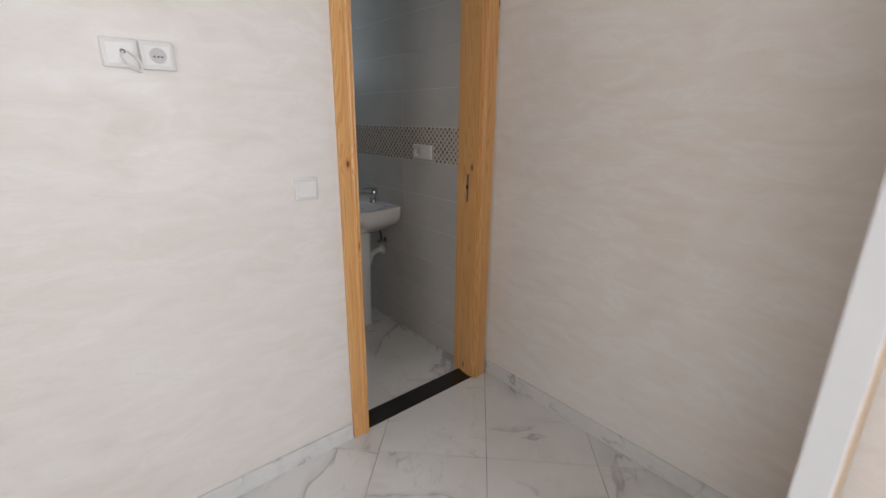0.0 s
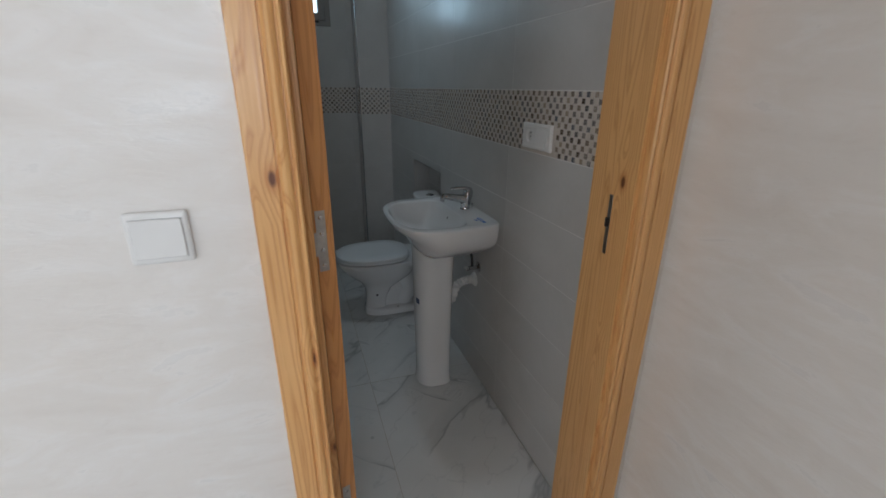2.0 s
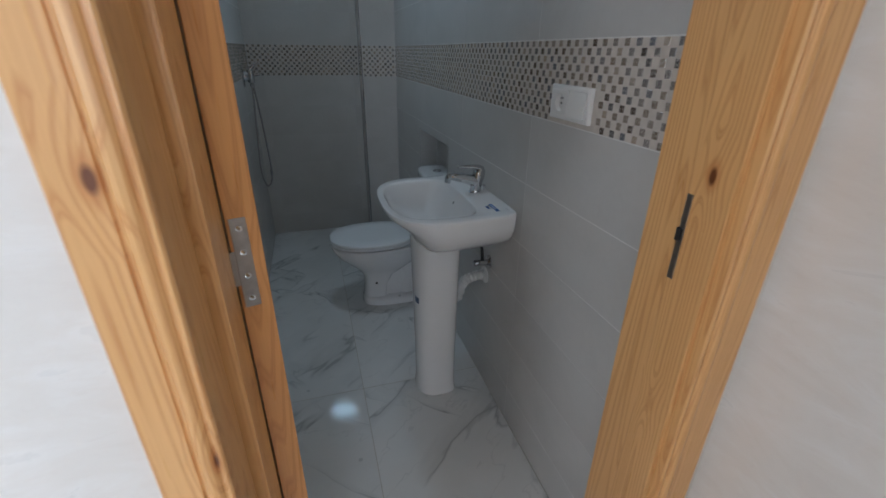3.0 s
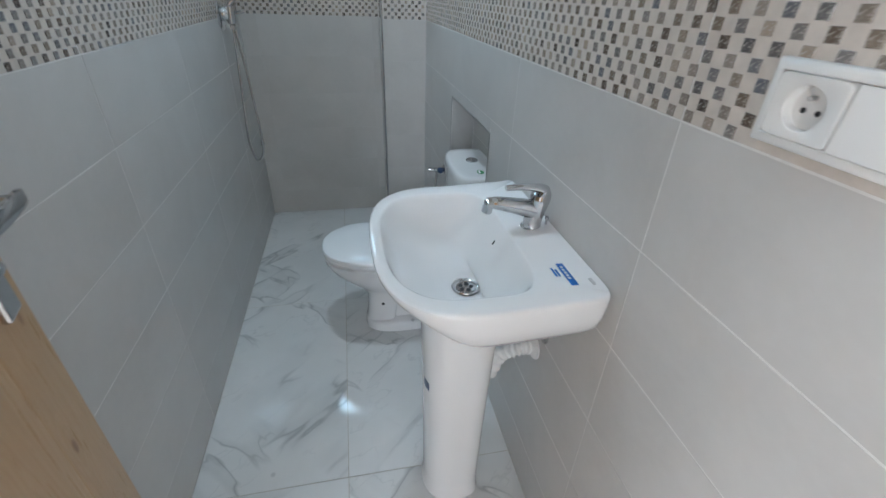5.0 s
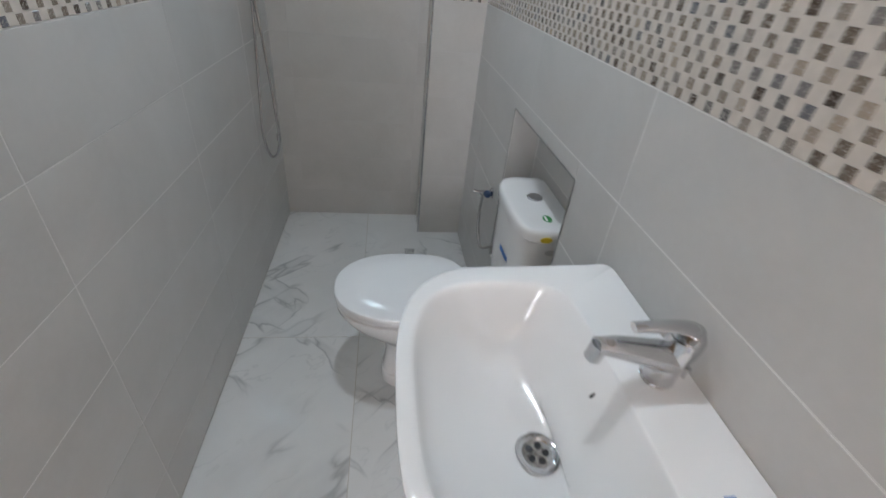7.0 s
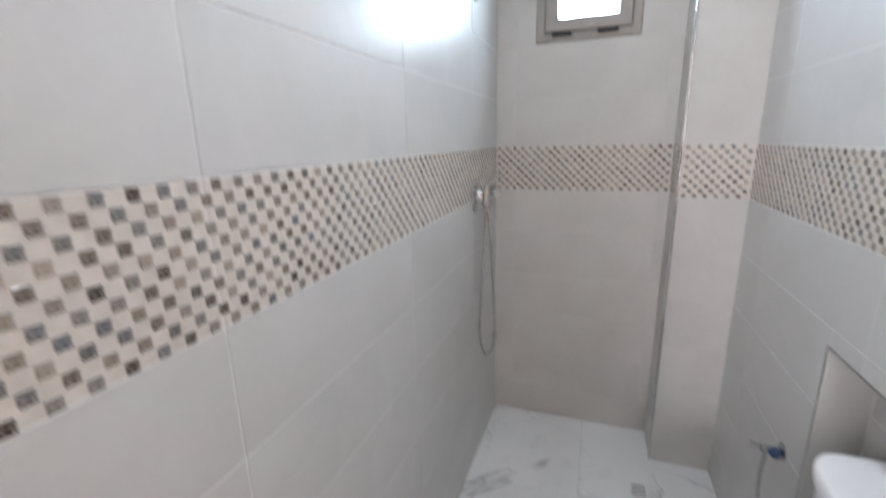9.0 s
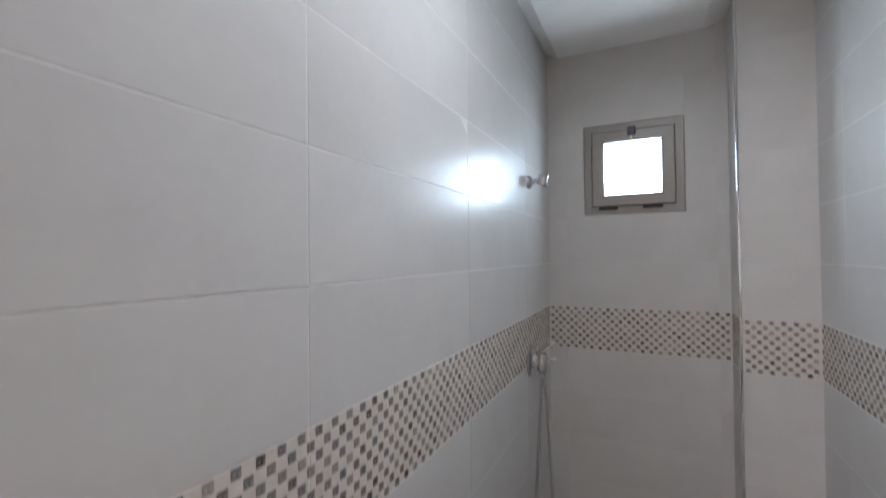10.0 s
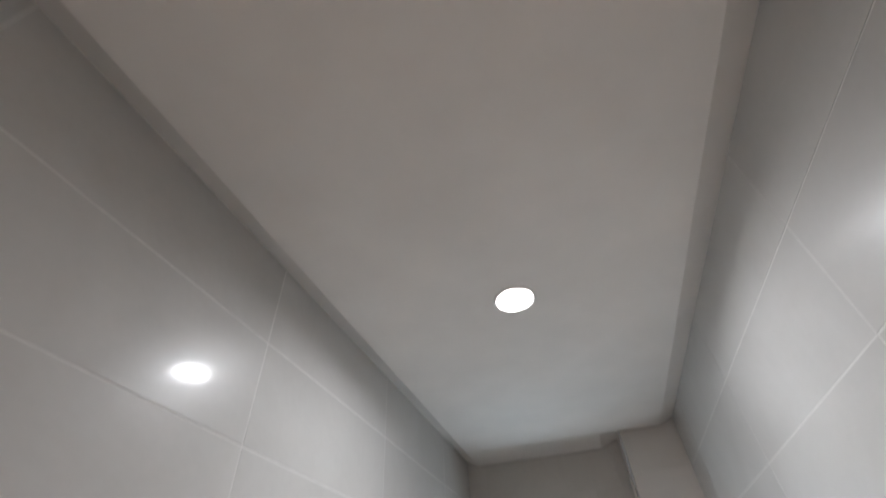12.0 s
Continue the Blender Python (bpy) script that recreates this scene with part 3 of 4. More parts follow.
# ---- basin mixer tap ----
TX, TY = 0.915, 1.035
tap = empty("mixer_tap", (TX, TY, BZ + 0.001), "chrome single-lever basin mixer tap", "tap")
tap.scale = (0.94, 0.94, 0.94)
bp = spline([(0, 0, 0.0), (0.001, 0, 0.022), (0.005, 0, 0.045), (0.011, 0, 0.068), (0.013, 0, 0.086), (0.010, 0, 0.094)], 5)
body = part("body", tube(bp, 0.024, 28, [float(np.interp(i, (0, 3, 10, 16, 20, 23, 25), (0.0235, 0.0215, 0.0225, 0.0245, 0.0235, 0.018, 0.006))) for i in range(len(bp))]), CHROME, tap, smooth=True)
part("base_ring", lathe([(0.0262, 0), (0.0262, 0.003), (0.0235, 0.005)], 32), CHROME, tap, smooth=True)
sp = spline([(0.0, 0, 0.046), (-0.042, 0, 0.057), (-0.090, 0, 0.068), (-0.116, 0, 0.070)], 6)
spout = part("spout", tube(sp, 0.014, 20, [0.0235 - 0.0105 * min(1, i / 15) for i in range(len(sp))]), CHROME, tap, smooth=True)
part("aerator", lathe([(0.0125, 0.014), (0.0125, -0.010), (0.011, -0.012), (0.009, -0.0125)], 20, pose(-0.113, 0, 0.058, 0, 12)), CHROME, spout, smooth=True)
lv = spline([(0.025, 0, 0.078), (0.015, 0, 0.095), (-0.010, 0, 0.104), (-0.042, 0, 0.1065), (-0.074, 0, 0.105)], 6)
bm = tube(lv, 0.01, 14, [float(np.interp(i, (0, 5, 12, 24), (0.010, 0.016, 0.012, 0.0085))) for i in range(len(lv))])
for v in bm.verts:
    v.co.z = 0.1 + (v.co.z - 0.1) * 0.72
part("lever", bm, CHROME, tap, smooth=True)
part("pop_up_knob", lathe([(0.003, 0), (0.003, 0.02), (0.005, 0.023), (0.005, 0.028), (0.002, 0.03)], 14, pose(0.034, -0.006, 0.0)), CHROME, tap, smooth=True)
part("hot_cold_dot", lathe([(0.003, 0), (0.003, 0.001), (0.001, 0.0012)], 10, pose(-0.0255, 0, 0.070, 0, -90)), BLUE, tap)

# ---- pipes under the basin ----
sv = empty("stop_valve", (W - 0.0005, 0.965, 0.575), "chrome angle stop valve under the basin", "valve")
part("body", tube([(0, 0, 0), (-0.045, 0, 0)], 0.011, 14), CHROME, sv, smooth=True)
part("rosette", lathe([(0.026, 0), (0.026, 0.003), (0.014, 0.010)], 24, pose(0, 0, 0, 0, -90)), CHROME, sv, smooth=True)
part("knob", lathe([(0.009, 0), (0.013, 0.004), (0.013, 0.016), (0.009, 0.02)], 12, pose(-0.045, 0, 0, 0, -90)), CHROME, sv, smooth=True)
part("flexible_hose", tube(spline([(-0.03, 0, 0.008), (-0.034, 0.002, 0.06), (-0.04, 0.02, 0.10), (-0.05, 0.04, 0.16)], 6), 0.006, 10), DARK, sv, "dark braided hose", True)
wp = empty("waste_pipe", (W - 0.0005, 1.0, 0.50), "white corrugated plastic basin waste pipe", "pipe")
path = spline([(0, 0, 0), (-0.045, 0.0, 0.0), (-0.085, 0.015, -0.03), (-0.11, 0.03, -0.11), (-0.125, 0.04, -0.02), (-0.14, 0.04, 0.1)], 14)
part("pipe", tube(path, 0.02, 18, [0.0185 + 0.0022 * (1 if (i // 2) % 2 else -1) for i in range(len(path))]), WHITEP, wp, smooth=True)
part("wall_collar", lathe([(0.034, 0), (0.034, 0.004), (0.023, 0.012)], 24, pose(0, 0, 0, 0, -90)), WHITEP, wp, smooth=True)

# ---- toilet ----
CY = 1.775
toilet = empty("toilet", (0.6, CY, 0), "white porcelain close-coupled toilet with closed lid, cistern in wall niche", "toilet")


def tl(loops):
    return [[Vector((p.x - 0.6, p.y - CY, p.z if p.z > 0.45 else p.z * 0.94)) for p in lp] for lp in loops]


bowl_l = []
for z, cx, af, ab, b, n in ((0.035, 0.62, 0.078, 0.050, 0.074, 2.4), (0.06, 0.622, 0.075, 0.050, 0.068, 2.4), (0.12, 0.63, 0.078, 0.052, 0.062, 2.4), (0.18, 0.64, 0.092, 0.075, 0.068, 2.3), (0.225, 0.645, 0.125, 0.13, 0.095, 2.2), (0.27, 0.64, 0.172, 0.19, 0.128, 2.2),
                            (0.32, 0.62, 0.203, 0.24, 0.153, 2.2), (0.365, 0.61, 0.219, 0.26, 0.168, 2.2), (0.384, 0.61, 0.221, 0.26, 0.170, 2.2), (0.389, 0.61, 0.214, 0.255, 0.165, 2.2)):
    bowl_l.append(oval(cx, CY, af, ab, b, n, 3.5, z, 1, 64))
part("bowl", rings(tl(bowl_l)), PORCELAIN, toilet, smooth=True)
foot = [oval(0.70, CY, 0.163, 0.20, 0.102, 2.6, 5.0, z, k, 64) for z, k in ((0.0, 1.0), (0.030, 0.985), (0.040, 0.955), (0.046, 0.88))]
part("foot", rings(tl(foot)), PORCELAIN, toilet, smooth=True)
bend = spline([(0.045, 0, 0.15), (0.09, 0, 0.225), (0.15, 0, 0.255), (0.205, 0, 0.215), (0.225, 0, 0.14), (0.19, 0, 0.07), (0.20, 0, 0.02)], 6)
part("web_panel", box(0.03, 0.235, -0.05, 0.05, 0.036, 0.25, 0.01, 3), PORCELAIN, toilet, smooth=True)
part("trapway", tube(bend, 0.062, 24, [0.060 + 0.010 * math.sin(math.pi * i / (len(bend) - 1)) for i in range(len(bend))]), PORCELAIN, toilet, smooth=True)
part("rear_deck", box(0.80 - 0.6, 1.04 - 0.6, -0.155, 0.155, 0.325, 0.369, 0.015, 3), PORCELAIN, toilet, smooth=True)
seat = [oval(0.61, CY, 0.224, 0.214, 0.174, 2.2, 2.9, z, k, 64) for z, k in ((0.396, 0.97), (0.399, 0.995), (0.407, 1.0), (0.412, 0.985))]
part("seat", rings(tl(seat)), SEATWHITE, toilet, smooth=True)
lid = [oval(0.61, CY, 0.226, 0.214, 0.176, 2.2, 2.9, z, k, 64) for z, k in ((0.414, 0.985), (0.417, 1.0), (0.424, 1.0), (0.430, 0.985), (0.434, 0.94), (0.436, 0.6))]
part("lid", rings(tl(lid)), SEATWHITE, toilet, "closed white plastic lid", True)
for y in (-0.07, 0.07):
    part("seat_hinge", lathe([(0.010, 0), (0.010, 0.022), (0.007, 0.025)], 16, pose(0.812 - 0.6, y, 0.369)), SEATWHITE, toilet, smooth=True)


def tank(z, kf, kb, n=3.4):
    return oval(0.985, CY, 0.088 * kf, 0.070, 0.172 * kb, n, 9, z, 1, 64)

TZ, TF, TB = [0.394, 0.402, 0.43, 0.52, 0.62, 0.678], [0.74, 0.84, 0.90, 0.94, 0.965, 0.975], [0.76, 0.84, 0.89, 0.93, 0.965, 0.975]
tk = [tank(z, kf, kb) for z, kf, kb in zip(TZ, TF, TB)]
cis = part("cistern", rings(tl(tk)), PORCELAIN, toilet, smooth=True)
ld = [tank(0.680, 1.0, 1.0), tank(0.684, 1.05, 1.02), tank(0.702, 1.065, 1.028), tank(0.712, 1.045, 1.018), tank(0.718, 1.0, 0.995), tank(0.7205, 0.93, 0.96), tank(0.721, 0.7, 0.8)]
clid = part("cistern_lid", rings(tl(ld)), PORCELAIN, toilet, smooth=True)
part("flush_button", lathe([(0.024, 0), (0.024, 0.003), (0.021, 0.006), (0.004, 0.0065)], 28, pose(0.985 - 0.6, 0.02, 0.7212)), CHROME, clid, "chrome dual flush button", True)
part("water_label", lathe([(0.016, 0), (0.016, 0.0008), (0.004, 0.0009)], 20, pose(0.985 - 0.6, -0.105, 0.7212) @ Matrix.Diagonal((0.8, 1.2, 1, 1))), GREEN, clid, "green sticker")
part("water_label_mark", box(0.978 - 0.6, 0.984 - 0.6, -0.118, -0.092, 0.7220, 0.7226), LABELW, clid)



def tank_sticker(name, y0, y1, z0, z1, mat, label):
    """A sticker on the cistern's front that follows its curve."""
    bm = bmesh.new()
    cols = 7
    grid = []
    for j in range(2):
        z = (z0, z1)[j]
        kf, kb = float(np.interp(z, TZ, TF)), float(np.interp(z, TZ, TB))
        row = []
        for i in range(cols):
            y = y0 + (y1 - y0) * i / (cols - 1)
            q = min(0.985, abs(y) / (0.172 * kb))
            x = 0.985 - 0.088 * kf * (1 - q ** 3.4) ** (1 / 3.4)
            row.append((x - 0.6 - 0.0035, y, z))
        grid.append(row)
    for dx in (0, 0.0015):
        vs = [[bm.verts.new((x + dx, y, z)) for x, y, z in row] for row in grid]
        for i in range(cols - 1):
            bm.faces.new((vs[0][i], vs[0][i + 1], vs[1][i + 1], vs[1][i]))
    return part(name, bm, mat, cis, label)


tank_sticker("blue_label", -0.085, -0.008, 0.558, 0.573, BLUE, "blue paper sticker")


def side_sticker(name, x, w, z, h, mat, out, label):
    """A sticker on the flat side of the cistern."""
    bm = lathe([(w / 2, 0), (w / 2, 0.0006), (w / 4, 0.0008)], 28, pose(x - 0.6, -out, z, 90) @ Matrix.Diagonal((1, h / w, 1, 1)))
    return part(name, bm, mat, cis, label)


side_sticker("green_label", 0.974, 0.074, 0.541, 0.050, GREEN, 0.1625, "round green sticker")
side_sticker("green_label_mark", 0.976, 0.022, 0.545, 0.005, LABELW, 0.1635, "white mark on the sticker")
side_sticker("yellow_label", 0.966, 0.034, 0.697, 0.018, YELLOW, 0.1775, "small yellow sticker")
side_sticker("grey_label", 0.990, 0.032, 0.650, 0.018, GREYP, 0.1685, "small grey printed mark")
part("fixing_bolt", lathe([(0.008, 0), (0.008, 0.004), (0.003, 0.007)], 14, pose(0.735 - 0.6, -0.088, 0.040)), GREYP, toilet, "grey bolt cap", True)
part("inlet_hole", lathe([(0.007, 0), (0.007, 0.001), (0.002, 0.0012)], 14, pose(0.012, -0.0655, 0.13, 90)), DARK, toilet)

# ---- niche edging ----
nb = box(W - 0.0022, W - 0.0004, NY0 - 0.004, NY1 + 0.004, NZ1 + 0.0003, NZ1 + 0.004)
add_box(nb, W - 0.0022, W - 0.0004, NY0 - 0.004, NY0 - 0.0003, NZ0, NZ1)
add_box(nb, W - 0.0022, W - 0.0004, NY1 + 0.0003, NY1 + 0.004, NZ0, NZ1)
tagged(part("trim_niche", nb, STEEL), "thin grey metal edging round the cistern niche", "trim", kind="structure")

# ---- cistern valve ----
cv = empty("cistern_valve", (W - 0.0005, 2.175, 0.545), "chrome angle valve with dark blue knob beside the cistern", "valve")
part("rosette", lathe([(0.024, 0), (0.024, 0.003), (0.013, 0.01)], 24, pose(0, 0, 0, 0, -90)), CHROME, cv, smooth=True)
part("body", tube([(0, 0, 0), (-0.05, 0, 0)], 0.010, 14), CHROME, cv, smooth=True)
part("spout", tube([(-0.05, 0, 0), (-0.075, 0.006, 0.004)], 0.008, 12), CHROME, cv, smooth=True)
part("knob", lathe([(0.010, 0), (0.015, 0.004), (0.012, 0.018), (0.008, 0.022)], 16, pose(-0.022, -0.006, 0.0, 90)), DARKBLUE, cv, "dark blue valve knob", True)
part("flexible_hose", tube(spline([(-0.036, 0, -0.006), (-0.04, 0.0, -0.09), (-0.038, -0.02, -0.17), (-0.03, -0.07, -0.21), (0.0, -0.12, -0.175)], 8), 0.006, 10), STEEL, cv, smooth=True)

# ---- shower ----
SY = 2.57
sh = empty("shower_mixer", (0.0005, SY, 1.165), "chrome wall shower mixer with hanging metal hose", "shower mixer")
part("rosette", lathe([(0.066, 0), (0.066, 0.003), (0.060, 0.008), (0.034, 0.010)], 40, pose(0, 0, 0, 0, 90)), CHROME, sh, smooth=True)
part("cartridge", lathe([(0.030, 0.0095), (0.029, 0.030), (0.024, 0.036)], 32, pose(0, 0, 0, 0, 90)), CHROME, sh, smooth=True)
part("body", lathe([(0.012, -0.042), (0.018, -0.038), (0.021, -0.02), (0.023, 0.012), (0.021, 0.030), (0.010, 0.036)], 28, pose(0.044, 0, 0)), CHROME, sh, smooth=True)
blade = spline([(0.036, 0, 0.030), (0.052, 0, 0.046), (0.078, 0.0, 0.066), (0.098, 0, 0.074)], 5)
part("lever", tube(blade, 0.008, 14, [0.014 - 0.0075 * i / (len(blade) - 1) for i in range(len(blade))]), CHROME, sh, smooth=True)
part("handset_hook", tube([(0.060, 0, 0.004), (0.082, 0, 0.006), (0.104, 0, 0.012)], 0.007, 12, [0.009, 0.007, 0.0045]), CHROME, sh, smooth=True)
part("outlet", lathe([(0.012, 0), (0.0135, 0.004), (0.0135, 0.018), (0.011, 0.021)], 6, pose(0.046, 0.0, -0.062)), CHROME, sh)
hose = spline([(0.043, 0.0, -0.055), (0.036, -0.002, -0.2), (0.022, -0.004, -0.43), (0.016, -0.004, -0.58), (0.036, 0.0, -0.672), (0.066, 0.004, -0.655), (0.078, 0.006, -0.58), (0.074, 0.005, -0.43), (0.062, 0.003, -0.2), (0.051, 0.0, -0.055)], 10)
part("hose", tube(hose, 0.0056, 10, [0.0053 + 0.0006 * (i % 2) for i in range(len(hose))]), CHROME, sh, "ribbed steel shower hose", True)
part("hose_nut", lathe([(0.009, 0), (0.010, 0.01), (0.008, 0.03)], 14, pose(0.0765, 0.006, -0.60)), CHROME, sh, smooth=True)
hd = empty("shower_holder", (0.0005, 2.56, 1.875), "chrome wall bracket for a shower head", "bracket")
part("base", lathe([(0.026, 0), (0.026, 0.006), (0.020, 0.014), (0.011, 0.02)], 28, pose(0, 0, 0, 0, 90)), STEEL, hd, smooth=True)
part("arm", tube([(0.015, 0, 0), (0.048, 0, 0.004)], 0.010, 14), CHROME, hd, smooth=True)
part("cradle", lathe([(0.013, -0.02), (0.018, -0.02), (0.020, 0.02), (0.015, 0.02)], 24, pose(0.06, 0, 0.004, 0, 12), True), CHROME, hd, smooth=True)

# ---- sockets and switches ----


def rounded_plate(w, h, d, r=0.005):
    return box(-w / 2, w / 2, -d, 0, -h / 2, h / 2, r, 3)


dbl = empty("socket_and_switch", (W - 0.0005, 0.533, 1.2025), "white double wall plate with socket and switch on the mosaic", "socket", turn=-90)
# local -y looks into the room


def inset_frame(x0, x1, hz, d, wx0, wx1, wz):
    """One window of a switch plate: softened outside, open in the middle."""
    def loop(a, b, h, y):
        return [Vector((a, y, -h)), Vector((b, y, -h)), Vector((b, y, h)), Vector((a, y, h))]

    lp = [loop(x0, x1, hz, 0), loop(x0, x1, hz, -d + 0.005), loop(x0 + 0.0015, x1 - 0.0015, hz - 0.0015, -d + 0.0018), loop(x0 + 0.005, x1 - 0.005, hz - 0.005, -d),
          loop(wx0 - 0.001, wx1 + 0.001, wz + 0.001, -d), loop(wx0, wx1, wz, -d + 0.001), loop(wx0, wx1, wz, 0), loop(x0, x1, hz, 0)]
    bm = rings(lp, False, False)
    bmesh.ops.remove_doubles(bm, verts=bm.verts, dist=1e-6)
    return bm


part("plate", inset_frame(-0.0835, 0.0835, 0.040, 0.0125, -0.0725, 0.0725, 0.0292), WHITEP, dbl, smooth=True)


def well_loop(k, n, y, cx=-0.0365):
    """Square to round outline in the face of the plate."""
    return [Vector((p.x, y, p.y)) for p in oval(cx, 0, k, k, k * (0.0288 / 0.0345) if n > 5 else k, n, n, 0, 1, 48)]


part("socket_face", rings([well_loop(0.0345, 14, -0.001), well_loop(0.0345, 14, -0.0133), well_loop(0.034, 14, -0.0140), well_loop(0.0215, 2, -0.0140), well_loop(0.0205, 2, -0.0134), well_loop(0.0195, 2, -0.0035)], False, True), WHITEP, dbl, smooth=True)
for q in (-0.0075, 0.0075):
    part("pin_hole", lathe([(0.0028, 0), (0.0028, 0.0005), (0.001, 0.0006)], 12, pose(-0.0365 + q, -0.0036, -0.003, 90)), DARK, dbl)
part("earth_pin", lathe([(0.0024, 0), (0.0024, 0.0075), (0.001, 0.009)], 12, pose(-0.0365, -0.0036, 0.0095, 90)), STEEL, dbl, "metal earth pin", True)
part("rocker", rings([[Vector((x, y, z)) for x, z, y in ((0.0015, -0.0285, a), (0.0718, -0.0285, a), (0.0718, 0.0285, b), (0.0015, 0.0285, b))] for a, b in ((-0.001, -0.001), (-0.0165, -0.0125))]), WHITEP, dbl)


def wall_switch():
    ob = empty("light_switch", (0.0125, -0.0003, 1.138), "white rocker light switch on the stucco wall", "switch")
    part("plate", rounded_plate(0.084, 0.080, 0.010), WHITEP, ob, smooth=True)
    part("recess", box(-0.0345, 0.0345, -0.0108, -0.0098, -0.0305, 0.0305), GREYP, ob)
    part("rocker", box(-0.0335, 0.0335, -0.0145, -0.0105, -0.0295, 0.0295, 0.0015), WHITEP, ob)
    return ob


wall_switch()


def outlet(x, kind):
    ob = empty("wall_outlet", (x, -0.0003, 1.539), "white plastic wall outlet on the stucco wall" if kind else "white cable outlet with a loose white cable", "socket", group="outlets on the bedroom wall")
    part("plate", rounded_plate(0.082, 0.074, 0.011), WHITEP, ob, smooth=True)
    part("inset", box(-0.031, 0.031, -0.0135, -0.0112, -0.027, 0.027, 0.001), WHITEP, ob)
    if kind:
        part("socket_well", lathe([(0.019, 0), (0.020, 0.0006), (0.016, 0.0008)], 30, pose(0, -0.0136, 0, 90)), GREYP, ob)
        for q in (-0.009, 0, 0.009):
            part("pin_hole", lathe([(0.0026, 0), (0.0026, 0.0012), (0.001, 0.0013)], 12, pose(q, -0.0142, -0.003, 90)), DARK, ob)
    else:
        part("cable_hole", lathe([(0.006, 0), (0.006, 0.001), (0.003, 0.0012)], 16, pose(0.006, -0.0136, 0.004, 90)), DARK, ob)
        part("cable", tube(spline([(0.006, -0.013, 0.004), (0.002, -0.03, -0.012), (0.018, -0.034, -0.034), (0.036, -0.028, -0.046), (0.043, -0.022, -0.034), (0.036, -0.022, -0.012), (0.016, -0.03, 0.002)], 8), 0.003, 8), WHITEP, ob, "loose white cable loop", True)
    return ob


outlet(-0.466, 0)
outlet(-0.381, 1)

# ---- floor drain ----
fd = empty("floor_drain", (FDX, FDY, 0.0005), "small steel shower floor drain", "drain")
part("plate", lathe([(0.036, 0), (0.036, 0.0015), (0.033, 0.002)], 32), WELL, fd)
for k in range(5):
    part("slot", box(-0.026, 0.026, -0.0275 + 0.0125 * k, -0.0235 + 0.0125 * k, 0.0015, 0.0026), DARK, fd)

# ---- pillar corner profiles ----
for nm, x, y in (("trim_pillar_edge", PX - 0.0015, PY - 0.0015),):
    tagged(part(nm, box(x - 0.004, x + 0.005, y - 0.004, y + 0.005, 0.0, H + 0.028, 0.002), CHROME), "thin chrome tile corner profile", "trim", kind="structure")

# ---- pieces: wall tiles, mosaic band, floor tiles ----
B0, B1 = 1.149, 1.342
ROWS = [0.0] + [B0 - 0.2 * k for k in range(5, 0, -1)] + [B0, B1] + [B1 + 0.202 * k for k in range(1, 6)] + [H + 0.0285]
VJ = [0.151, 0.733, 1.335, 1.935, 2.535, D]
JOINT = 0.0028
tile_meshes = {}


def tile_mesh(w, h, mat, t=T):
    """A flat tile, centred, facing +z, with softened edges."""
    key = (round(w, 4), round(h, 4), mat.name)
    if key not in tile_meshes:
        b = 0.0004
        lp = []
        for k, z in ((0, 0), (0, t - b), (b, t)):
            lp.append([Vector((sx * (w / 2 - k), sy * (h / 2 - k), z)) for sx, sy in ((-1, -1), (1, -1), (1, 1), (-1, 1))])
        bm = rings(lp)
        bmesh.ops.recalc_face_normals(bm, faces=bm.faces)
        me = bpy.data.meshes.new("tile")
        bm.to_mesh(me)
        bm.free()
        me.materials.append(mat)
        tile_meshes[key] = me
    return tile_meshes[key]


def cut(rects, hole):
    out = []
    for a0, a1, b0, b1 in rects:
        c0, c1, d0, d1 = max(a0, hole[0]), min(a1, hole[1]), max(b0, hole[2]), min(b1, hole[3])
        if c0 >= c1 or d0 >= d1:
            out.append((a0, a1, b0, b1))
            continue
        for r in ((a0, c0, b0, b1), (c1, a1, b0, b1), (c0, c1, b0, d0), (c0, c1, d1, b1)):
            if r[1] - r[0] > 0.004 and r[3] - r[2] > 0.004:
                out.append(r)
    return out


def lay(parent, us, zs, place, mat=TILE, hole=None, name="tile"):
    """Lay tiles on the grid us x zs; place(u, z) gives the pose of a tile's middle."""
    for z0, z1 in zip(zs, zs[1:]):
        for u0, u1 in zip(us, us[1:]):
            rects = [(u0, u1, z0, z1)]
            if hole:
                rects = cut(rects, hole)
            for r in rects:
                w, h = r[1] - r[0] - JOINT, r[3] - r[2] - JOINT
                if w < 0.004 or h < 0.004:
                    continue
                m = LISTEL if abs(z0 - B0) < 1e-4 and mat is not MARBLE else mat
                ob = new("mosaic_strip" if m is LISTEL else name, tile_mesh(w, h, m))
                ob.parent = parent
                ob.matrix_world = place((r[0] + r[1]) / 2, (r[2] + r[3]) / 2) @ pose(0, 0, random.uniform(-0.0004, 0.0003), random.uniform(-0.08, 0.08), random.uniform(-0.05, 0.05), 0)


def on_left(y, z):
    return Matrix(((0, 0, 1, -T), (1, 0, 0, y), (0, 1, 0, z), (0, 0, 0, 1)))


def on_right(y, z, x=W):
    return Matrix(((0, 0, -1, x + T), (-1, 0, 0, y), (0, 1, 0, z), (0, 0, 0, 1)))


def on_back(x, z, y=D):
    return Matrix(((1, 0, 0, x), (0, 0, -1, y + T), (0, 1, 0, z), (0, 0, 0, 1)))


def on_front(x, z):
    return Matrix(((-1, 0, 0, x), (0, 0, 1, 0.15), (0, 1, 0, z), (0, 0, 0, 1)))


def flat(x, y, z=-T):
    return pose(x, y, z)


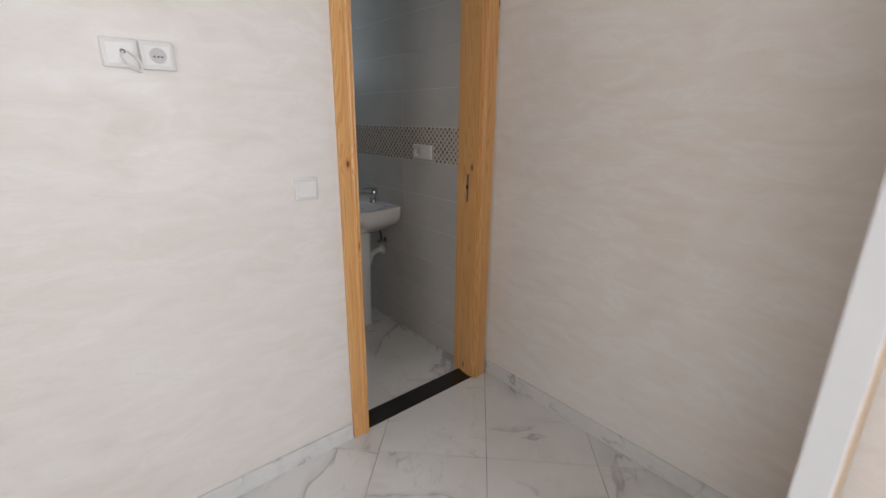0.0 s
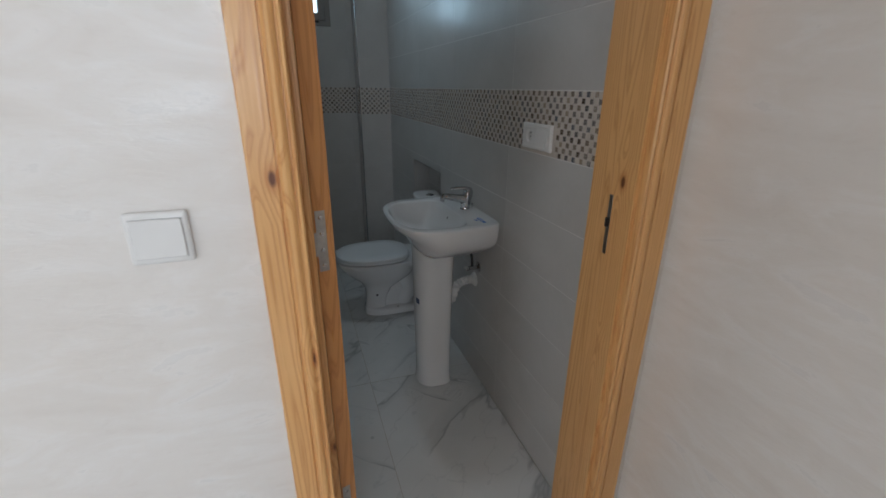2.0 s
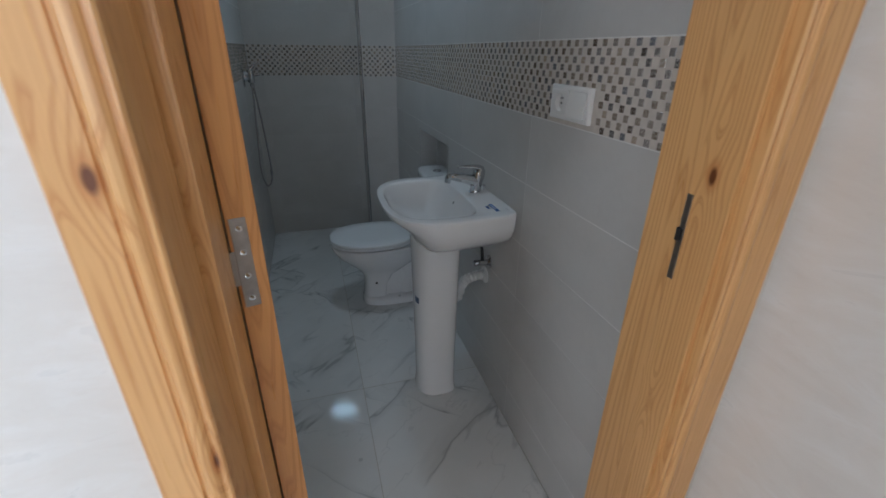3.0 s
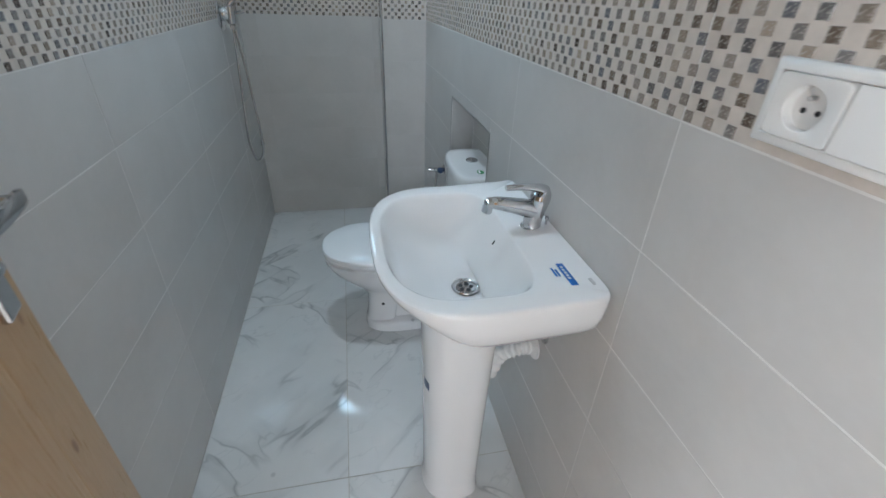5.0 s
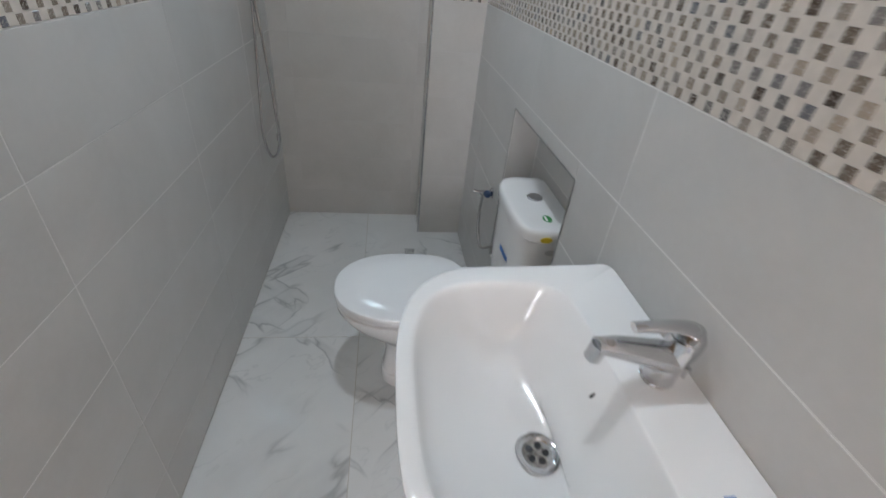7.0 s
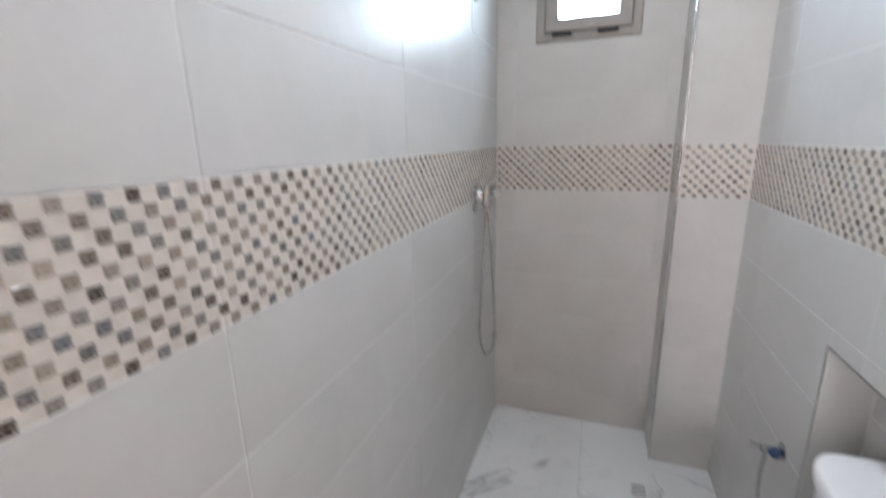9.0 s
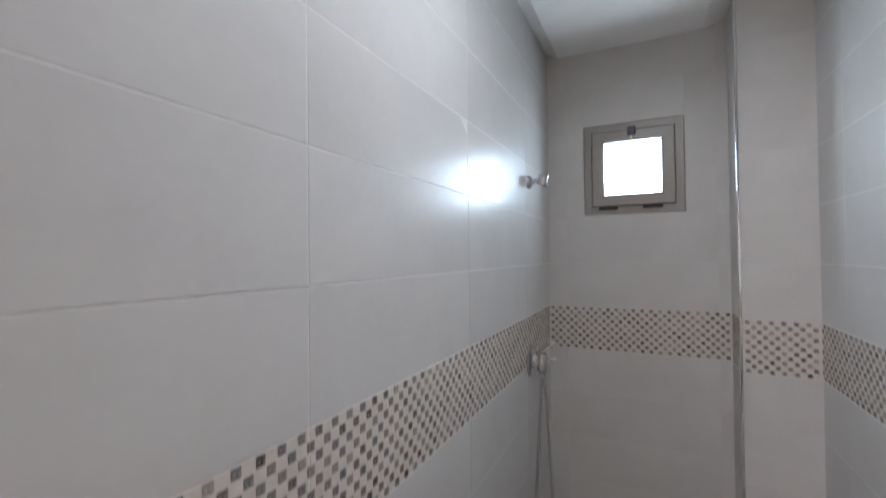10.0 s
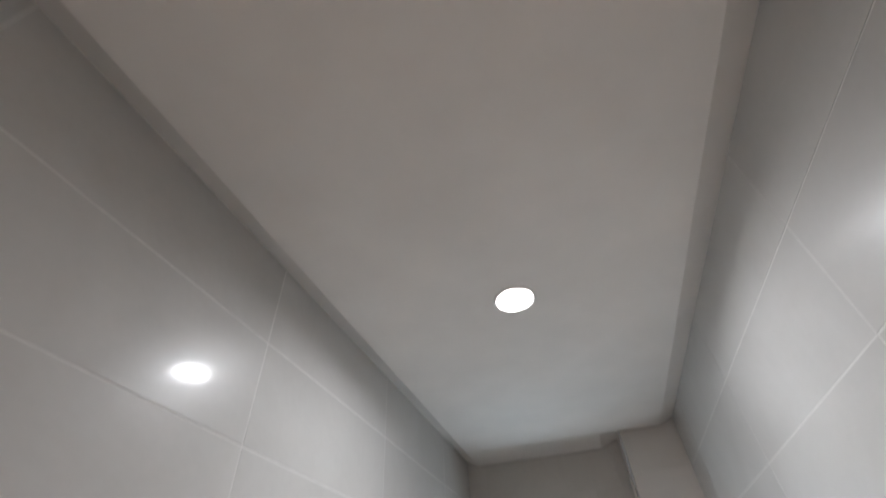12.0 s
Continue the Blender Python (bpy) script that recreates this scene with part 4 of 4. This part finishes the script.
lay(wall_left, VJ, ROWS, on_left)
lay(wall_right, VJ[:-1] + [PY], ROWS, on_right, hole=(NY0, NY1, NZ0, NZ1))
lay(wall_back, [0.0, 0.087, 0.687, PX], ROWS, on_back, TILE_MATT, hole=(WX0, WX1, WZ0, WZ1))
lay(pillar, [PX, W], ROWS, lambda x, z: on_back(x, z, PY), TILE_MATT)
lay(pillar, [PY, D], ROWS, lambda y, z: on_right(y, z, PX), TILE_MATT)
# niche lining
lay(wall_right, [NY0, NY1], [NZ0, 0.752, NZ1], lambda y, z: on_right(y, z, NX))
lay(wall_right, [W + T, NX], [NZ0, NZ1], lambda x, z: Matrix(((1, 0, 0, x), (0, 0, -1, NY1 + T), (0, 1, 0, z), (0, 0, 0, 1))))
lay(wall_right, [W + T, NX], [NZ0, NZ1], lambda x, z: Matrix(((-1, 0, 0, x), (0, 0, 1, NY0 - T), (0, 1, 0, z), (0, 0, 0, 1))))
lay(wall_right, [W + T, NX], [NY0, NY1], lambda x, y: Matrix(((1, 0, 0, x), (0, -1, 0, y), (0, 0, -1, NZ1 + T), (0, 0, 0, 1))))
lay(wall_right, [W + T, NX], [NY0, NY1], lambda x, y: Matrix(((1, 0, 0, x), (0, 1, 0, y), (0, 0, 1, NZ0 - T), (0, 0, 0, 1))))

# chips of the mosaic band: checkered, slightly proud
P = (B1 - B0) / 11


def chip_pose(place, u, z, rz=0.0):
    return place(u, z) @ pose(0, 0, T - 0.0004, 0, 0, rz)


CH = P * 0.80
bm = rings([[Vector((sx * (CH / 2 - k), sy * (CH / 2 - k), zz)) for sx, sy in ((-1, -1), (1, -1), (1, 1), (-1, 1))] for k, zz in ((0, 0), (0, 0.0011), (0.0007, 0.0017))])
bmesh.ops.recalc_face_normals(bm, faces=bm.faces)
chip = bpy.data.meshes.new("chip")
bm.to_mesh(chip)
bm.free()
chip.materials.append(CHIP)
CV = [v.co.copy() for v in chip.vertices]
CF = [tuple(p.vertices) for p in chip.polygons]


def chips(parent, u0, u1, place, near=None, skip=None):
    """near: the stretch whose chips are parts of their own; the others form one mesh."""
    verts, faces = [], []
    cols = int((u1 - u0) / P)
    off = (u1 - u0 - cols * P) / 2
    for i in range(cols):
        for j in range(11):
            if (i + j) % 2:
                continue
            u, z = u0 + off + (i + 0.5) * P, B0 + (j + 0.5) * P
            if skip and skip[0] < u < skip[1] and skip[2] < z < skip[3]:
                continue
            m = chip_pose(place, u + random.uniform(-0.0006, 0.0006), z, random.uniform(-2, 2))
            if near and near[0] < u < near[1]:
                ob = new("mosaic_chip", chip)
                ob.parent = parent
                ob.matrix_world = m
            else:
                k = len(verts)
                verts += [m @ v for v in CV]
                faces += [tuple(k + a for a in f) for f in CF]
    me = bpy.data.meshes.new("mosaic_chips")
    me.from_pydata(verts, [], faces)
    me.materials.append(CHIP)
    ob = new("mosaic_chips", me)
    ob.parent = parent
    tagged(ob, "small brown, grey and beige mosaic chips", kind="stuff")


chips(wall_left, 0.152, D - 0.001, on_left, near=(0.75, 1.62))
chips(wall_right, 0.152, PY - 0.001, on_right, near=(0.3, 1.15), skip=(0.437, 0.629, 1.14, 1.24))
chips(wall_back, 0.001, PX - 0.001, on_back)
chips(pillar, PX + 0.004, W - 0.001, lambda x, z: on_back(x, z, PY))
chips(pillar, PY + 0.004, D - 0.001, lambda y, z: on_right(y, z, PX))

JOINT = 0.002
lay(floor_bath, [0.0, 0.447, W], [0.1125, 1.041, 1.941, D], flat, MARBLE)
# diagonal bedroom tiles, clipped at the walls
s2 = math.sqrt(0.5)
U0, V0, TU, TV = 0.335 * s2, 0.036 * s2, 0.4655, 0.931


def clip_poly(poly, nx, ny, c):
    """Keep the side nx*x + ny*y <= c of a polygon."""
    out = []
    for (ax, ay), (bx, by) in zip(poly, poly[1:] + poly[:1]):
        da, db = nx * ax + ny * ay - c, nx * bx + ny * by - c
        if da <= 0:
            out.append((ax, ay))
        if da * db < 0:
            t = da / (da - db)
            out.append((ax + t * (bx - ax), ay + t * (by - ay)))
    return out


for i in range(-10, 9):
    for j in range(-6, 5):
        u0, u1, v0, v1 = U0 + i * TU, U0 + (i + 1) * TU, V0 + j * TV, V0 + (j + 1) * TV
        e = JOINT / 2
        quad = [((u + v) * s2, (v - u) * s2) for u, v in ((u0 + e, v0 + e), (u1 - e, v0 + e), (u1 - e, v1 - e), (u0 + e, v1 - e))]
        for nx, ny, c in ((1, 0, RW), (-1, 0, 2.5), (0, 1, -0.0005), (0, -1, 3.6)):
            if quad:
                quad = clip_poly(quad, nx, ny, c)
        if len(quad) < 3:
            continue
        mx, my = sum(p[0] for p in quad) / len(quad), sum(p[1] for p in quad) / len(quad)
        bm = rings([[Vector((x - mx, y - my, z)) for x, y in quad] for z in (0.0, 0.002)])
        ob = part("tile", bm, MARBLE, floor_bed)
        ob.location = (mx, my, -0.002)
